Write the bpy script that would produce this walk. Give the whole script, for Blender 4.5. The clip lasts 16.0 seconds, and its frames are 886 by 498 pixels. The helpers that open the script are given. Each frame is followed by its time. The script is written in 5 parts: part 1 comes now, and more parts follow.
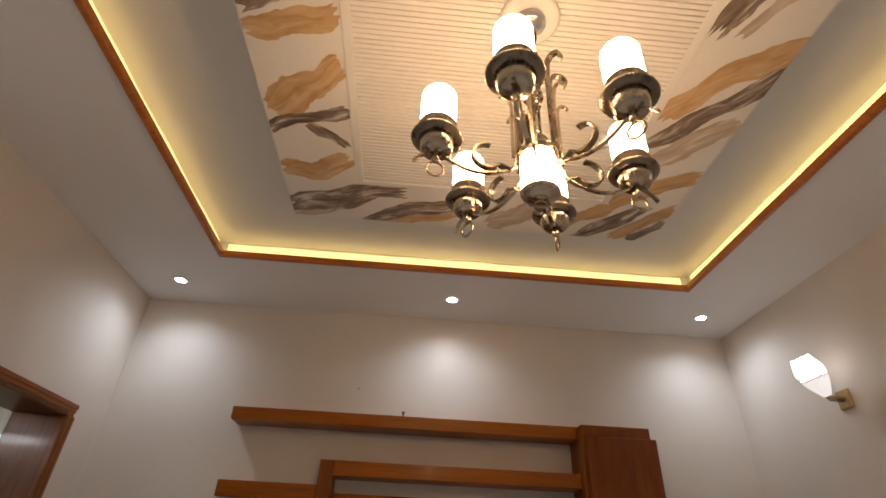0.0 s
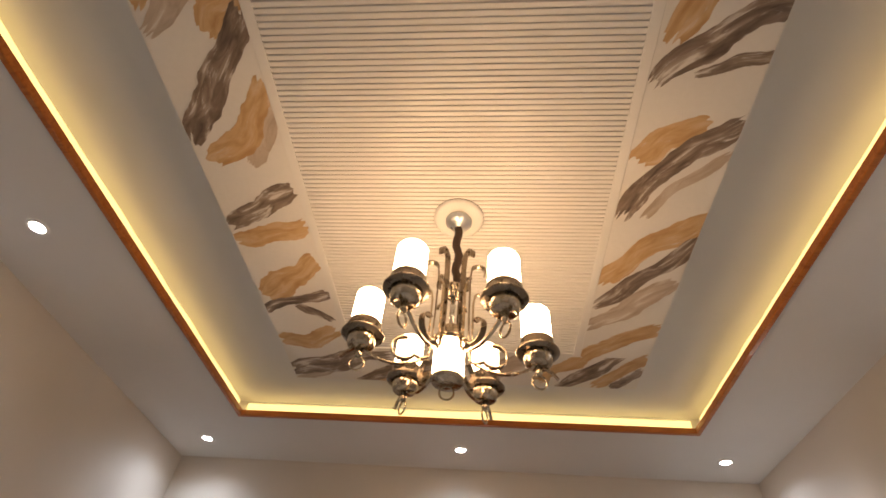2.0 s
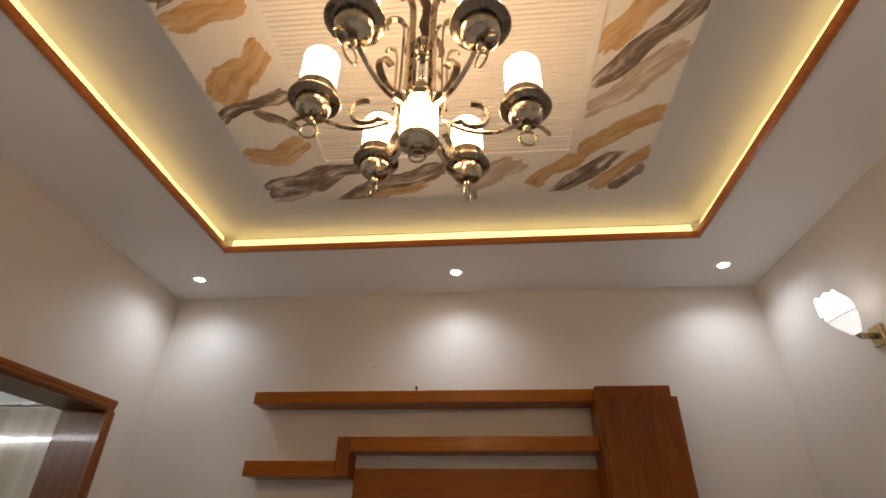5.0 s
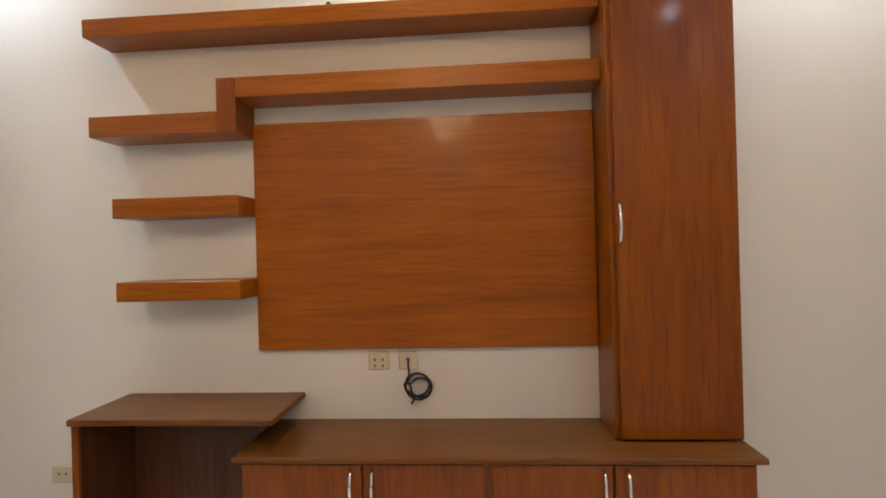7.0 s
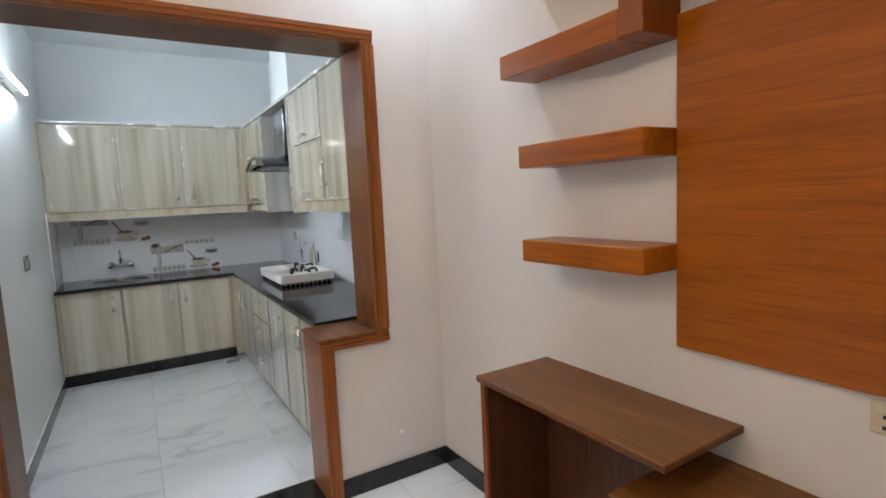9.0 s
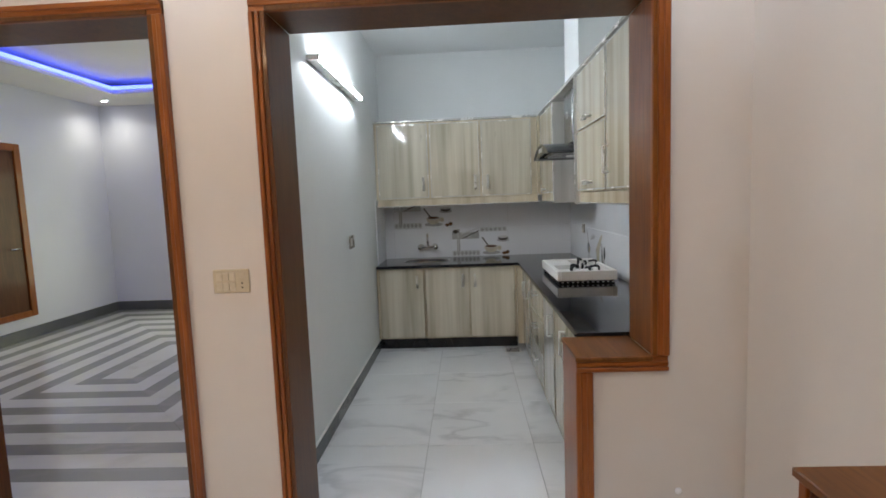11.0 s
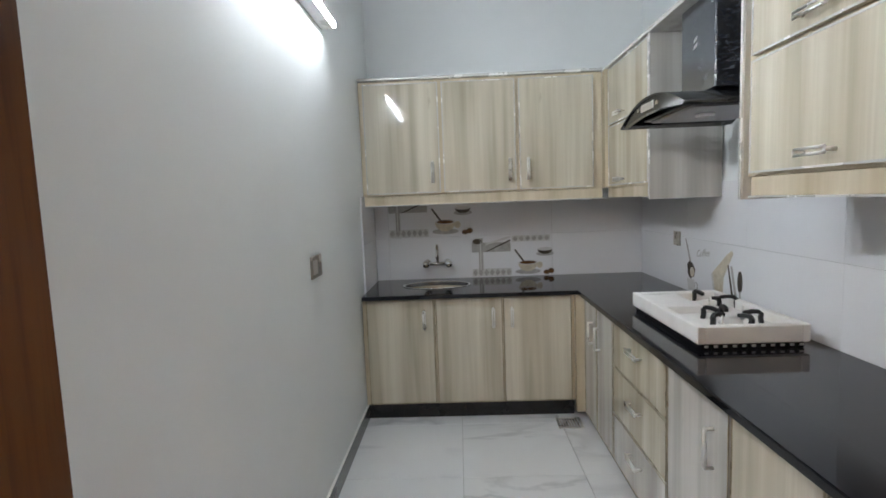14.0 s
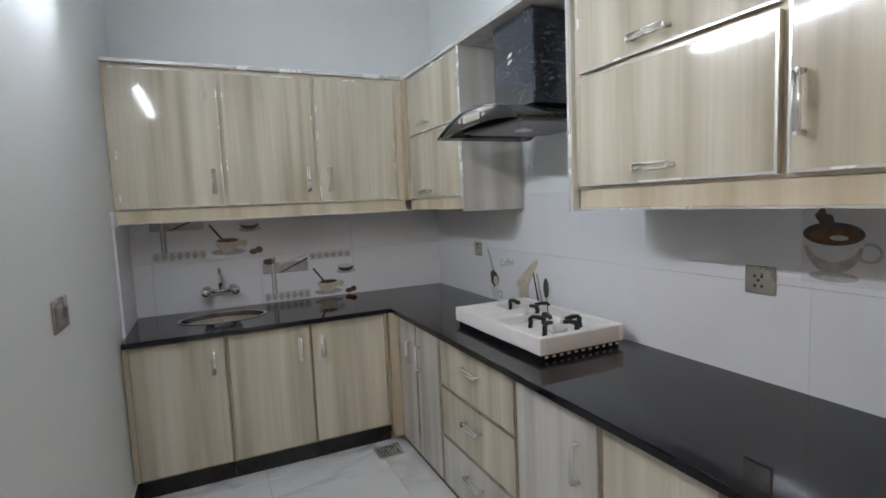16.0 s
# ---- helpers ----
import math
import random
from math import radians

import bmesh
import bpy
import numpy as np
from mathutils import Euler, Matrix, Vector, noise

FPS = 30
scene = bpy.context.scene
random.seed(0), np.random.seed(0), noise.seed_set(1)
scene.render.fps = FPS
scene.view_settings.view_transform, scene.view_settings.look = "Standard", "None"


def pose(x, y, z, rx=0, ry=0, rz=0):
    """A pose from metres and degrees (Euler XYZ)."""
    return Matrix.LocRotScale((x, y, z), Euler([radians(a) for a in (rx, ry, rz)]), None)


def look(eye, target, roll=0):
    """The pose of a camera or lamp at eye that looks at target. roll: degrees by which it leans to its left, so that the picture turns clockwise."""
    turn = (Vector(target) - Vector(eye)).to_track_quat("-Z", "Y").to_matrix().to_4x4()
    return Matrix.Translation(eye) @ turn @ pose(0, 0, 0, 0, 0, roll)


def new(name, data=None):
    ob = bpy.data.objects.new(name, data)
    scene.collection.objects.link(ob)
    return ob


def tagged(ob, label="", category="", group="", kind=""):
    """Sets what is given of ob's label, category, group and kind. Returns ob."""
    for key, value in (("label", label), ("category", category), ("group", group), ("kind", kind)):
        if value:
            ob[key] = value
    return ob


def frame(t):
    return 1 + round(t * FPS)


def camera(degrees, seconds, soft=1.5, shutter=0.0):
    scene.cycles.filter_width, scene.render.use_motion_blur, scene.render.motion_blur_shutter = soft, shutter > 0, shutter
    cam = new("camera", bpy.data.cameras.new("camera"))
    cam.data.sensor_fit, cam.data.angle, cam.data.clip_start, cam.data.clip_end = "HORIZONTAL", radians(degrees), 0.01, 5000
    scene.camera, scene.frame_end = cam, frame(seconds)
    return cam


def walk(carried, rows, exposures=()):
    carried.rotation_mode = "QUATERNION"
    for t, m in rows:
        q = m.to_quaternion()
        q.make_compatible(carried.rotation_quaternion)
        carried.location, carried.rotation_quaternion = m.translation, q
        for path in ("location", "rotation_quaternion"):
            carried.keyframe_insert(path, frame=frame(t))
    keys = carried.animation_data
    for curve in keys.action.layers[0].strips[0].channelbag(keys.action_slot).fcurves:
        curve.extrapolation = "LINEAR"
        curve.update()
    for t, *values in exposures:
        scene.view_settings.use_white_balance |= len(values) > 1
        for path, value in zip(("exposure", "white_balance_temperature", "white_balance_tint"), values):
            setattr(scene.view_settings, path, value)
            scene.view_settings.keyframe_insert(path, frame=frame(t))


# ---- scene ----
cam = camera(82.4, 16.0, soft=1.7)
PATH = [
    (0, (1.746, -3.139, 1.557), (1.836, -1.45, 2.625), 2.8),
    (0.5, (1.94, -3.151, 1.574), (1.949, -1.596, 2.832), 3.0),
    (1, (2.056, -3.199, 1.581), (1.939, -1.742, 2.946), 4.9),
    (1.5, (2.089, -3.252, 1.579), (1.932, -1.846, 2.993), 5.6),
    (2, (2.106, -3.424, 1.572), (1.94, -2.038, 3.004), 5.7),
    (2.5, (2.157, -3.595, 1.578), (1.988, -2.212, 3.013), 5.6),
    (3, (2.256, -3.702, 1.583), (2.088, -2.388, 3.082), 4.7),
    (3.5, (2.285, -3.723, 1.587), (2.109, -2.464, 3.131), 4.2),
    (4, (2.225, -3.543, 1.585), (2.043, -2.274, 3.12), 3.7),
    (4.5, (2.137, -3.305, 1.55), (1.968, -1.806, 2.863), 1.9),
    (5, (2.15, -3.09, 1.518), (1.988, -1.37, 2.526), 0.9),
    (5.2, (2.163, -2.98, 1.498), (2.004, -1.193, 2.382), 0.5),
    (7.3, (2.283, -1.865, 1.352), (2.14, 0.129, 1.278), -1.7),
    (7.5, (2.281, -1.762, 1.349), (2.081, 0.225, 1.244), -1.8),
    (8, (2.254, -1.578, 1.376), (1.695, 0.336, 1.218), -2.1),
    (8.5, (2.296, -1.407, 1.427), (1.094, 0.177, 1.216), -2.6),
    (9, (2.247, -1.321, 1.428), (0.545, -0.291, 1.221), -2.7),
    (9.5, (2.176, -1.211, 1.444), (0.242, -0.741, 1.248), -2.7),
    (10, (2.134, -1.081, 1.452), (0.144, -1.026, 1.267), -2.6),
    (10.2, (2.121, -1.055, 1.447), (0.13, -1.105, 1.263), -2.5),
    (12.5, (1.165, -1.083, 1.402), (-0.822, -1.198, 1.201), -2.0),
    (13, (0.869, -1.167, 1.406), (-1.116, -1.278, 1.192), -1.7),
    (13.5, (0.6, -1.241, 1.403), (-1.387, -1.351, 1.199), -2.1),
    (14, (0.32, -1.296, 1.398), (-1.669, -1.364, 1.204), -2.2),
    (14.5, (0.137, -1.382, 1.396), (-1.854, -1.345, 1.212), -2.3),
    (15, (0.038, -1.507, 1.409), (-1.929, -1.2, 1.223), -2.4),
    (15.5, (0.002, -1.532, 1.415), (-1.897, -0.932, 1.23), -2.5),
    (16, (-0.011, -1.506, 1.416), (-1.819, -0.671, 1.229), -2.5),
]
EXPOSURES = [(0, 0.06, 7350, 16), (4.0, 0.14, 7500, 16), (5.2, 0.27, 7100, 13), (7.3, 1.54, 6650, 8), (8.5, 1.68, 6150, 8), (9.5, 1.32, 6050, 10), (10.2, 1.29, 6300, 10), (12.3, 1.33, 6330, 12), (14.0, 1.53, 6400, 12), (15.0, 1.43, 6400, 13), (16, 1.31, 6350, 14)]
walk(cam, [(t, look(eye, target, roll)) for t, eye, target, roll in PATH], EXPOSURES)

# ---- light ----
world = bpy.data.worlds.new("world")
world.use_nodes = True
world.node_tree.nodes["Background"].inputs[0].default_value = (0.6, 0.7, 1.0, 1)
world.node_tree.nodes["Background"].inputs[1].default_value = 0.02
scene.world = world

COOL, AMBER = (0.66, 0.81, 1.0), (1.0, 0.80, 0.30)
DOWNLIGHT_W, SHADE_E, COVE_E, TUBE_E, SCONCE_E = 15.5, 20.0, 1.2, 66.0, 2.2


def spot(x, y, z, watts, colour, degrees=150, blend=1.0, size=0.035):
    lamp = bpy.data.lights.new("downlight_beam", "SPOT")
    lamp.energy, lamp.color, lamp.spot_size, lamp.spot_blend, lamp.shadow_soft_size = watts, colour, radians(degrees), blend, size
    ob = new("downlight_beam", lamp)
    ob.location = (x, y, z)
    return ob


# ---- materials ----
def nodes_of(name):
    m = bpy.data.materials.new(name)
    m.use_nodes = True
    t = m.node_tree
    return m, t, t.nodes["Principled BSDF"]


def add(t, kind, **values):
    n = t.nodes.new(kind)
    for key, value in values.items():
        if key == "operation":
            n.operation = value
        elif key == "blend_type":
            n.blend_type = value
        elif key == "data_type":
            n.data_type = value
        else:
            n.inputs[key.replace("_", " ")].default_value = value
    return n


def coords(t, scale=(1, 1, 1), turn=(0, 0, 0), shift=True):
    """Object coordinates, shifted for each object, then scaled and turned."""
    tc, mp = t.nodes.new("ShaderNodeTexCoord"), t.nodes.new("ShaderNodeMapping")
    mp.inputs["Scale"].default_value, mp.inputs["Rotation"].default_value = scale, [radians(a) for a in turn]
    t.links.new(tc.outputs["Object"], mp.inputs["Vector"])
    if shift:
        info = t.nodes.new("ShaderNodeObjectInfo")
        mul = add(t, "ShaderNodeMath", operation="MULTIPLY")
        mul.inputs[1].default_value = 37.0
        t.links.new(info.outputs["Random"], mul.inputs[0])
        com = t.nodes.new("ShaderNodeCombineXYZ")
        for i in range(3):
            t.links.new(mul.outputs[0], com.inputs[i])
        t.links.new(com.outputs[0], mp.inputs["Location"])
    return mp.outputs[0]


def noise_at(t, vec, scale, detail=4, rough=0.55, distort=0.0):
    n = t.nodes.new("ShaderNodeTexNoise")
    n.inputs["Scale"].default_value, n.inputs["Detail"].default_value = scale, detail
    n.inputs["Roughness"].default_value, n.inputs["Distortion"].default_value = rough, distort
    t.links.new(vec, n.inputs["Vector"])
    return n.outputs["Fac"]


def ramp(t, fac, stops):
    r = t.nodes.new("ShaderNodeValToRGB")
    while len(r.color_ramp.elements) < len(stops):
        r.color_ramp.elements.new(0.5)
    for e, (p, c) in zip(r.color_ramp.elements, stops):
        e.position, e.color = p, (*c, 1) if len(c) == 3 else c
    t.links.new(fac, r.inputs[0])
    return r.outputs[0]


def grey(v):
    return (v, v, v)


def mix(t, fac, a, b, how="MIX"):
    n = t.nodes.new("ShaderNodeMix")
    n.data_type, n.blend_type = "RGBA", how
    for sock, v in ((n.inputs[0], fac), (n.inputs[6], a), (n.inputs[7], b)):
        if isinstance(v, (int, float)):
            sock.default_value = v
        elif isinstance(v, tuple):
            sock.default_value = (*v, 1)
        else:
            t.links.new(v, sock)
    return n.outputs[2]


def bump(t, bsdf, height, strength, distance=0.002):
    b = t.nodes.new("ShaderNodeBump")
    b.inputs["Strength"].default_value, b.inputs["Distance"].default_value = strength, distance
    t.links.new(height, b.inputs["Height"])
    t.links.new(b.outputs[0], bsdf.inputs["Normal"])


def plain(name, colour, rough=0.5, metal=0.0, vary=0.12, scale=6.0, fine=120.0, relief=0.1, coat=0.0):
    """Paint, plastic, metal or stone: two scales of tone, uneven gloss and fine relief."""
    m, t, p = nodes_of(name)
    v = coords(t)
    big, small = noise_at(t, v, scale, 5), noise_at(t, v, fine, 3)
    dark = tuple(c * (1 - vary) for c in colour)
    light = tuple(min(1, c * (1 + vary * 0.6)) for c in colour)
    c = ramp(t, big, [(0.3, dark), (0.7, light)])
    c = mix(t, 0.12, c, ramp(t, small, [(0.35, dark), (0.65, light)]))
    t.links.new(c, p.inputs["Base Color"])
    t.links.new(ramp(t, big, [(0.3, grey(max(0.03, rough - 0.06))), (0.7, grey(min(1, rough + 0.06)))]), p.inputs["Roughness"])
    p.inputs["Metallic"].default_value = metal
    p.inputs["Coat Weight"].default_value = coat
    p.inputs["Coat Roughness"].default_value = 0.12
    if relief:
        bump(t, p, small, relief, 0.001)
    return m


def timber(name, dark, mid, light, along, rough=0.34, coat=0.16, fine=1.0):
    """Varnished veneer with the grain along one axis, cathedral figure and fine pores."""
    m, t, p = nodes_of(name)
    stretch = [9.0 * fine, 9.0 * fine, 9.0 * fine]
    stretch["xyz".index(along)] = 0.7 * fine
    v = coords(t, stretch)
    figure = noise_at(t, v, 1.1, 5, 0.6, 0.5)
    pores = [90.0, 90.0, 90.0]
    pores["xyz".index(along)] = 5.0
    pv = noise_at(t, coords(t, pores), 1.0, 2)
    tone = noise_at(t, coords(t, (1.3, 1.3, 1.3)), 1.0, 3)
    ring = ramp(t, figure, [(0.3, dark), (0.46, mid), (0.7, mid)])
    c = mix(t, ramp(t, noise_at(t, v, 2.5, 4), [(0.42, grey(0.0)), (0.66, grey(0.8))]), ring, light)
    c = mix(t, ramp(t, pv, [(0.50, grey(0.0)), (0.68, grey(0.7))]), c, dark)
    c = mix(t, 0.3, c, ramp(t, tone, [(0.3, dark), (0.7, light)]))
    t.links.new(c, p.inputs["Base Color"])
    t.links.new(ramp(t, tone, [(0.3, grey(rough - 0.07)), (0.7, grey(rough + 0.08))]), p.inputs["Roughness"])
    p.inputs["Coat Weight"].default_value, p.inputs["Coat Roughness"].default_value = coat, 0.10
    p.inputs["Specular IOR Level"].default_value = 0.22
    bump(t, p, mix(t, 0.5, pv, figure), 0.10, 0.0015)
    return m


def laminate(name, dark, mid, light, rough=0.10):
    """Glossy pale wood-print board with soft upright bands."""
    m, t, p = nodes_of(name)
    bands = noise_at(t, coords(t, (9.5, 9.5, 0.45)), 1.0, 3, 0.5)
    fine = noise_at(t, coords(t, (95, 95, 2.2)), 1.0, 3)
    knots = noise_at(t, coords(t, (16, 16, 5)), 1.0, 2, 0.5)
    c = ramp(t, bands, [(0.32, dark), (0.5, mid), (0.67, light)])
    c = mix(t, ramp(t, fine, [(0.45, grey(0.0)), (0.75, grey(0.22))]), c, dark)
    c = mix(t, ramp(t, knots, [(0.72, grey(0.0)), (0.8, grey(0.5))]), c, dark)
    t.links.new(c, p.inputs["Base Color"])
    p.inputs["Roughness"].default_value = rough
    p.inputs["Coat Weight"].default_value, p.inputs["Coat Roughness"].default_value = 0.3, 0.03
    bump(t, p, fine, 0.03, 0.0006)
    return m


def glow(name, colour, strength, base=(0.9, 0.9, 0.9)):
    m, t, p = nodes_of(name)
    p.inputs["Base Color"].default_value = (*base, 1)
    p.inputs["Emission Color"].default_value = (*colour, 1)
    p.inputs["Emission Strength"].default_value = strength
    p.inputs["Roughness"].default_value = 0.3
    return m


def print_ground(name):
    """Cream ground of the printed ceiling border, with faint clouds."""
    m, t, p = nodes_of(name)
    cloud = noise_at(t, coords(t, (2, 2, 2), shift=False), 1.0, 3)
    fine = noise_at(t, coords(t, (60, 60, 60), shift=False), 1.0, 2)
    c = mix(t, cloud, PRINT_CREAM, tuple(v * 1.09 for v in PRINT_CREAM))
    t.links.new(mix(t, 0.06, c, ramp(t, fine, [(0.3, grey(0.5)), (0.7, grey(0.85))])), p.inputs["Base Color"])
    p.inputs["Roughness"].default_value = 0.42
    return m


def brush_paint(name, dark, mid, light, cover):
    """Paint dragged by a dry brush: hairs along the stroke (the map's u), bare ground where the brush ran dry."""
    m, t, p = nodes_of(name)
    tc, mp = t.nodes.new("ShaderNodeTexCoord"), t.nodes.new("ShaderNodeMapping")
    t.links.new(tc.outputs["UV"], mp.inputs["Vector"])
    mp.inputs["Scale"].default_value = (9.0, 150.0, 1.0)
    hair = noise_at(t, mp.outputs[0], 1.0, 4, 0.65, 0.3)
    mp2 = t.nodes.new("ShaderNodeMapping")
    t.links.new(tc.outputs["UV"], mp2.inputs["Vector"])
    mp2.inputs["Scale"].default_value, mp2.inputs["Location"].default_value = (8.0, 38.0, 1.0), (3.1, 7.7, 0)
    broad = noise_at(t, mp2.outputs[0], 1.0, 3, 0.55, 0.6)
    c = ramp(t, broad, [(0.3, dark), (0.5, mid), (0.72, light)])
    c = mix(t, ramp(t, hair, [(0.5, grey(0.0)), (0.75, grey(0.6))]), c, dark)
    bare = mix(t, 0.5, hair, broad)
    c = mix(t, ramp(t, bare, [(cover, grey(0.0)), (cover + 0.07, grey(0.85))]), c, PRINT_CREAM)
    t.links.new(c, p.inputs["Base Color"])
    p.inputs["Roughness"].default_value = 0.42
    bump(t, p, hair, 0.04, 0.001)
    return m


def veined(name, base, vein, rough):
    """Polished porcelain with faint grey veins."""
    m, t, p = nodes_of(name)
    v = coords(t, (1, 1, 1))
    n = noise_at(t, coords(t, (1.0, 0.45, 1), (0, 0, 35)), 2.0, 4, 0.55, 0.8)
    line = ramp(t, n, [(0.43, grey(0)), (0.49, grey(0.8)), (0.53, grey(0))])
    cloud = noise_at(t, v, 1.4, 3)
    c = mix(t, ramp(t, cloud, [(0.3, grey(0)), (0.8, grey(0.35))]), base, vein)
    c = mix(t, mix(t, 1.0, line, ramp(t, cloud, [(0.42, grey(0)), (0.60, grey(1.0))]), "MULTIPLY"), c, vein)
    t.links.new(c, p.inputs["Base Color"])
    t.links.new(ramp(t, cloud, [(0.3, grey(rough - 0.03)), (0.7, grey(rough + 0.08))]), p.inputs["Roughness"])
    return m


def granite(name):
    m, t, p = nodes_of(name)
    v = coords(t)
    speck = noise_at(t, v, 420, 2, 0.6)
    cloud = noise_at(t, v, 5, 4)
    c = ramp(t, speck, [(0.45, (0.005, 0.005, 0.007)), (0.68, (0.016, 0.016, 0.02)), (0.8, (0.08, 0.08, 0.09))])
    c = mix(t, 0.4, c, ramp(t, cloud, [(0.3, (0.006, 0.006, 0.008)), (0.7, (0.02, 0.02, 0.024))]))
    t.links.new(c, p.inputs["Base Color"])
    t.links.new(ramp(t, cloud, [(0.3, grey(0.03)), (0.7, grey(0.075))]), p.inputs["Roughness"])
    p.inputs["Specular IOR Level"].default_value = 0.36
    return m


PLASTER = plain("cream_wall_paint", (0.68, 0.615, 0.55), 0.62, vary=0.05, scale=1.6, fine=220, relief=0.12)
KPAINT = plain("grey_white_kitchen_paint", (0.79, 0.815, 0.82), 0.55, vary=0.04, scale=1.4, fine=220, relief=0.1)
BPAINT = plain("lilac_white_paint", (0.74, 0.75, 0.80), 0.6, vary=0.04, scale=1.4, fine=220, relief=0.1)
CEIL = plain("ceiling_white", (0.78, 0.76, 0.74), 0.6, vary=0.04, scale=1.5, fine=200, relief=0.08)
RIBBED = plain("ribbed_panel_white", (0.78, 0.74, 0.68), 0.4, vary=0.04, scale=2.0, fine=200, relief=0.03)
PRINT_CREAM = (0.76, 0.71, 0.64)
PRINT = print_ground("cream_print_ground")
BRUSH = {
    "O": brush_paint("ochre_brush_paint", (0.47, 0.26, 0.105), (0.60, 0.38, 0.185), (0.68, 0.50, 0.31), 0.60),
    "U": brush_paint("umber_brush_paint", (0.10, 0.066, 0.047), (0.235, 0.17, 0.125), (0.48, 0.39, 0.31), 0.55),
    "S": brush_paint("streaky_umber_brush_paint", (0.12, 0.085, 0.06), (0.27, 0.20, 0.145), (0.46, 0.37, 0.29), 0.53),
    "P": brush_paint("pale_brush_paint", (0.44, 0.34, 0.25), (0.56, 0.45, 0.35), (0.66, 0.57, 0.47), 0.56)}
TRIMWOOD = timber("cove_trim_wood", (0.30, 0.07, 0.015), (0.48, 0.14, 0.03), (0.58, 0.20, 0.05), "x", 0.35, 0.2)
RED, REDM, REDL = (0.17, 0.037, 0.001), (0.29, 0.071, 0.0015), (0.38, 0.106, 0.002)
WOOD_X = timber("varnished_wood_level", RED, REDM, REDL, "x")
# the upright wood is also a darker, redder copy of the level one
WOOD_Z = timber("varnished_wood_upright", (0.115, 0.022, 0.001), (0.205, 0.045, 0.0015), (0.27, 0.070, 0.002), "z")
FRAME_Z = timber("door_frame_wood_upright", (0.14, 0.034, 0.007), (0.25, 0.068, 0.012), (0.33, 0.105, 0.02), "z", 0.34, 0.25)
FRAME_Y = timber("door_frame_wood_level", (0.14, 0.034, 0.007), (0.25, 0.068, 0.012), (0.33, 0.105, 0.02), "y", 0.34, 0.25)
# casing wood again, darker on jambs and heads, with a tone per side
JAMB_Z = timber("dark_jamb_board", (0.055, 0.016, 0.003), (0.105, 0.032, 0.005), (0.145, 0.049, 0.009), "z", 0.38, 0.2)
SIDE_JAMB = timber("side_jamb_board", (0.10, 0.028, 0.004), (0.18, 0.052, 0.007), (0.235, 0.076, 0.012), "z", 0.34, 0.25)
# shade inside the console put into the colour; also the dark bedroom door
SHADE_AND_DARKWOOD = timber("shade_and_dark_board", (0.05, 0.016, 0.007), (0.09, 0.03, 0.012), (0.13, 0.048, 0.02), "z", 0.45, 0.1)
# level tops: the weaker grazing light is put into a darker brown
TOPWOOD = timber("dimmed_brown_top_board", (0.072, 0.021, 0.004), (0.135, 0.044, 0.007), (0.19, 0.070, 0.014), "x", 0.36, 0.1)
PALE = laminate("pale_wood_laminate", (0.40, 0.355, 0.26), (0.575, 0.525, 0.415), (0.68, 0.635, 0.525))
PALE2 = laminate("weathered_grey_laminate", (0.43, 0.41, 0.375), (0.58, 0.56, 0.52), (0.69, 0.67, 0.63))
CARC = laminate("pale_wood_edge", (0.50, 0.42, 0.29), (0.62, 0.54, 0.40), (0.70, 0.62, 0.48), 0.25)
STEEL = plain("brushed_steel", (0.80, 0.79, 0.76), 0.3, 1.0, 0.08, 8, 260, 0.05)
CHROME = plain("chrome", (0.80, 0.80, 0.80), 0.08, 1.0, 0.03, 8, 200, 0.0)
ANTIQUE = plain("antique_nickel", (0.56, 0.47, 0.36), 0.24, 1.0, 0.3, 30, 300, 0.08)
GUNMETAL = plain("dark_bronze_metal", (0.27, 0.215, 0.16), 0.28, 0.95, 0.3, 30, 300, 0.08)
BLACKSTONE = plain("black_skirting_tile", (0.016, 0.015, 0.016), 0.12, vary=0.4, scale=9, fine=200, relief=0.02)
GREYSKIRT = plain("grey_skirting_tile", (0.12, 0.125, 0.13), 0.2, vary=0.15, scale=6, fine=200, relief=0.02)
GRANITE = granite("black_granite")
FLOOR_K = veined("white_veined_porcelain", (0.78, 0.79, 0.80), (0.50, 0.51, 0.53), 0.10)
FLOOR_L = veined("ivory_veined_porcelain", (0.83, 0.81, 0.77), (0.60, 0.56, 0.52), 0.12)
GROUT = plain("grout", (0.42, 0.42, 0.42), 0.85, vary=0.2, scale=20)
LIGHTGROUT = plain("pale_tile_joint", (0.74, 0.74, 0.76), 0.6, vary=0.05, scale=20)
WALLTILE = plain("white_gloss_wall_tile", (0.80, 0.81, 0.84), 0.07, vary=0.03, scale=2, fine=90, relief=0.015)
IVORY = plain("ivory_switch_plastic", (0.54, 0.45, 0.31), 0.32, vary=0.06)
IVORY2 = plain("ivory_switch_key", (0.60, 0.51, 0.37), 0.28, vary=0.06)
BRONZEPLATE = plain("champagne_switch_plate", (0.36, 0.33, 0.285), 0.3, 0.3, 0.08)
DARKHOLE = plain("black_recess", (0.01, 0.01, 0.01), 0.6, relief=0)
BLACKRUBBER = plain("black_cable", (0.012, 0.012, 0.013), 0.4, relief=0.05)
WHITEPAINT = plain("white_enamel", (0.80, 0.79, 0.77), 0.3, vary=0.05)
FOAM = plain("white_foam_packing", (0.82, 0.80, 0.78), 0.75, vary=0.06, scale=14, fine=420, relief=0.35)
IRON = plain("black_cast_iron", (0.014, 0.014, 0.015), 0.5, vary=0.3, scale=40, fine=300, relief=0.3)
BLACKGLASS = plain("black_gloss_glass", (0.012, 0.013, 0.014), 0.04, vary=0.2, relief=0)

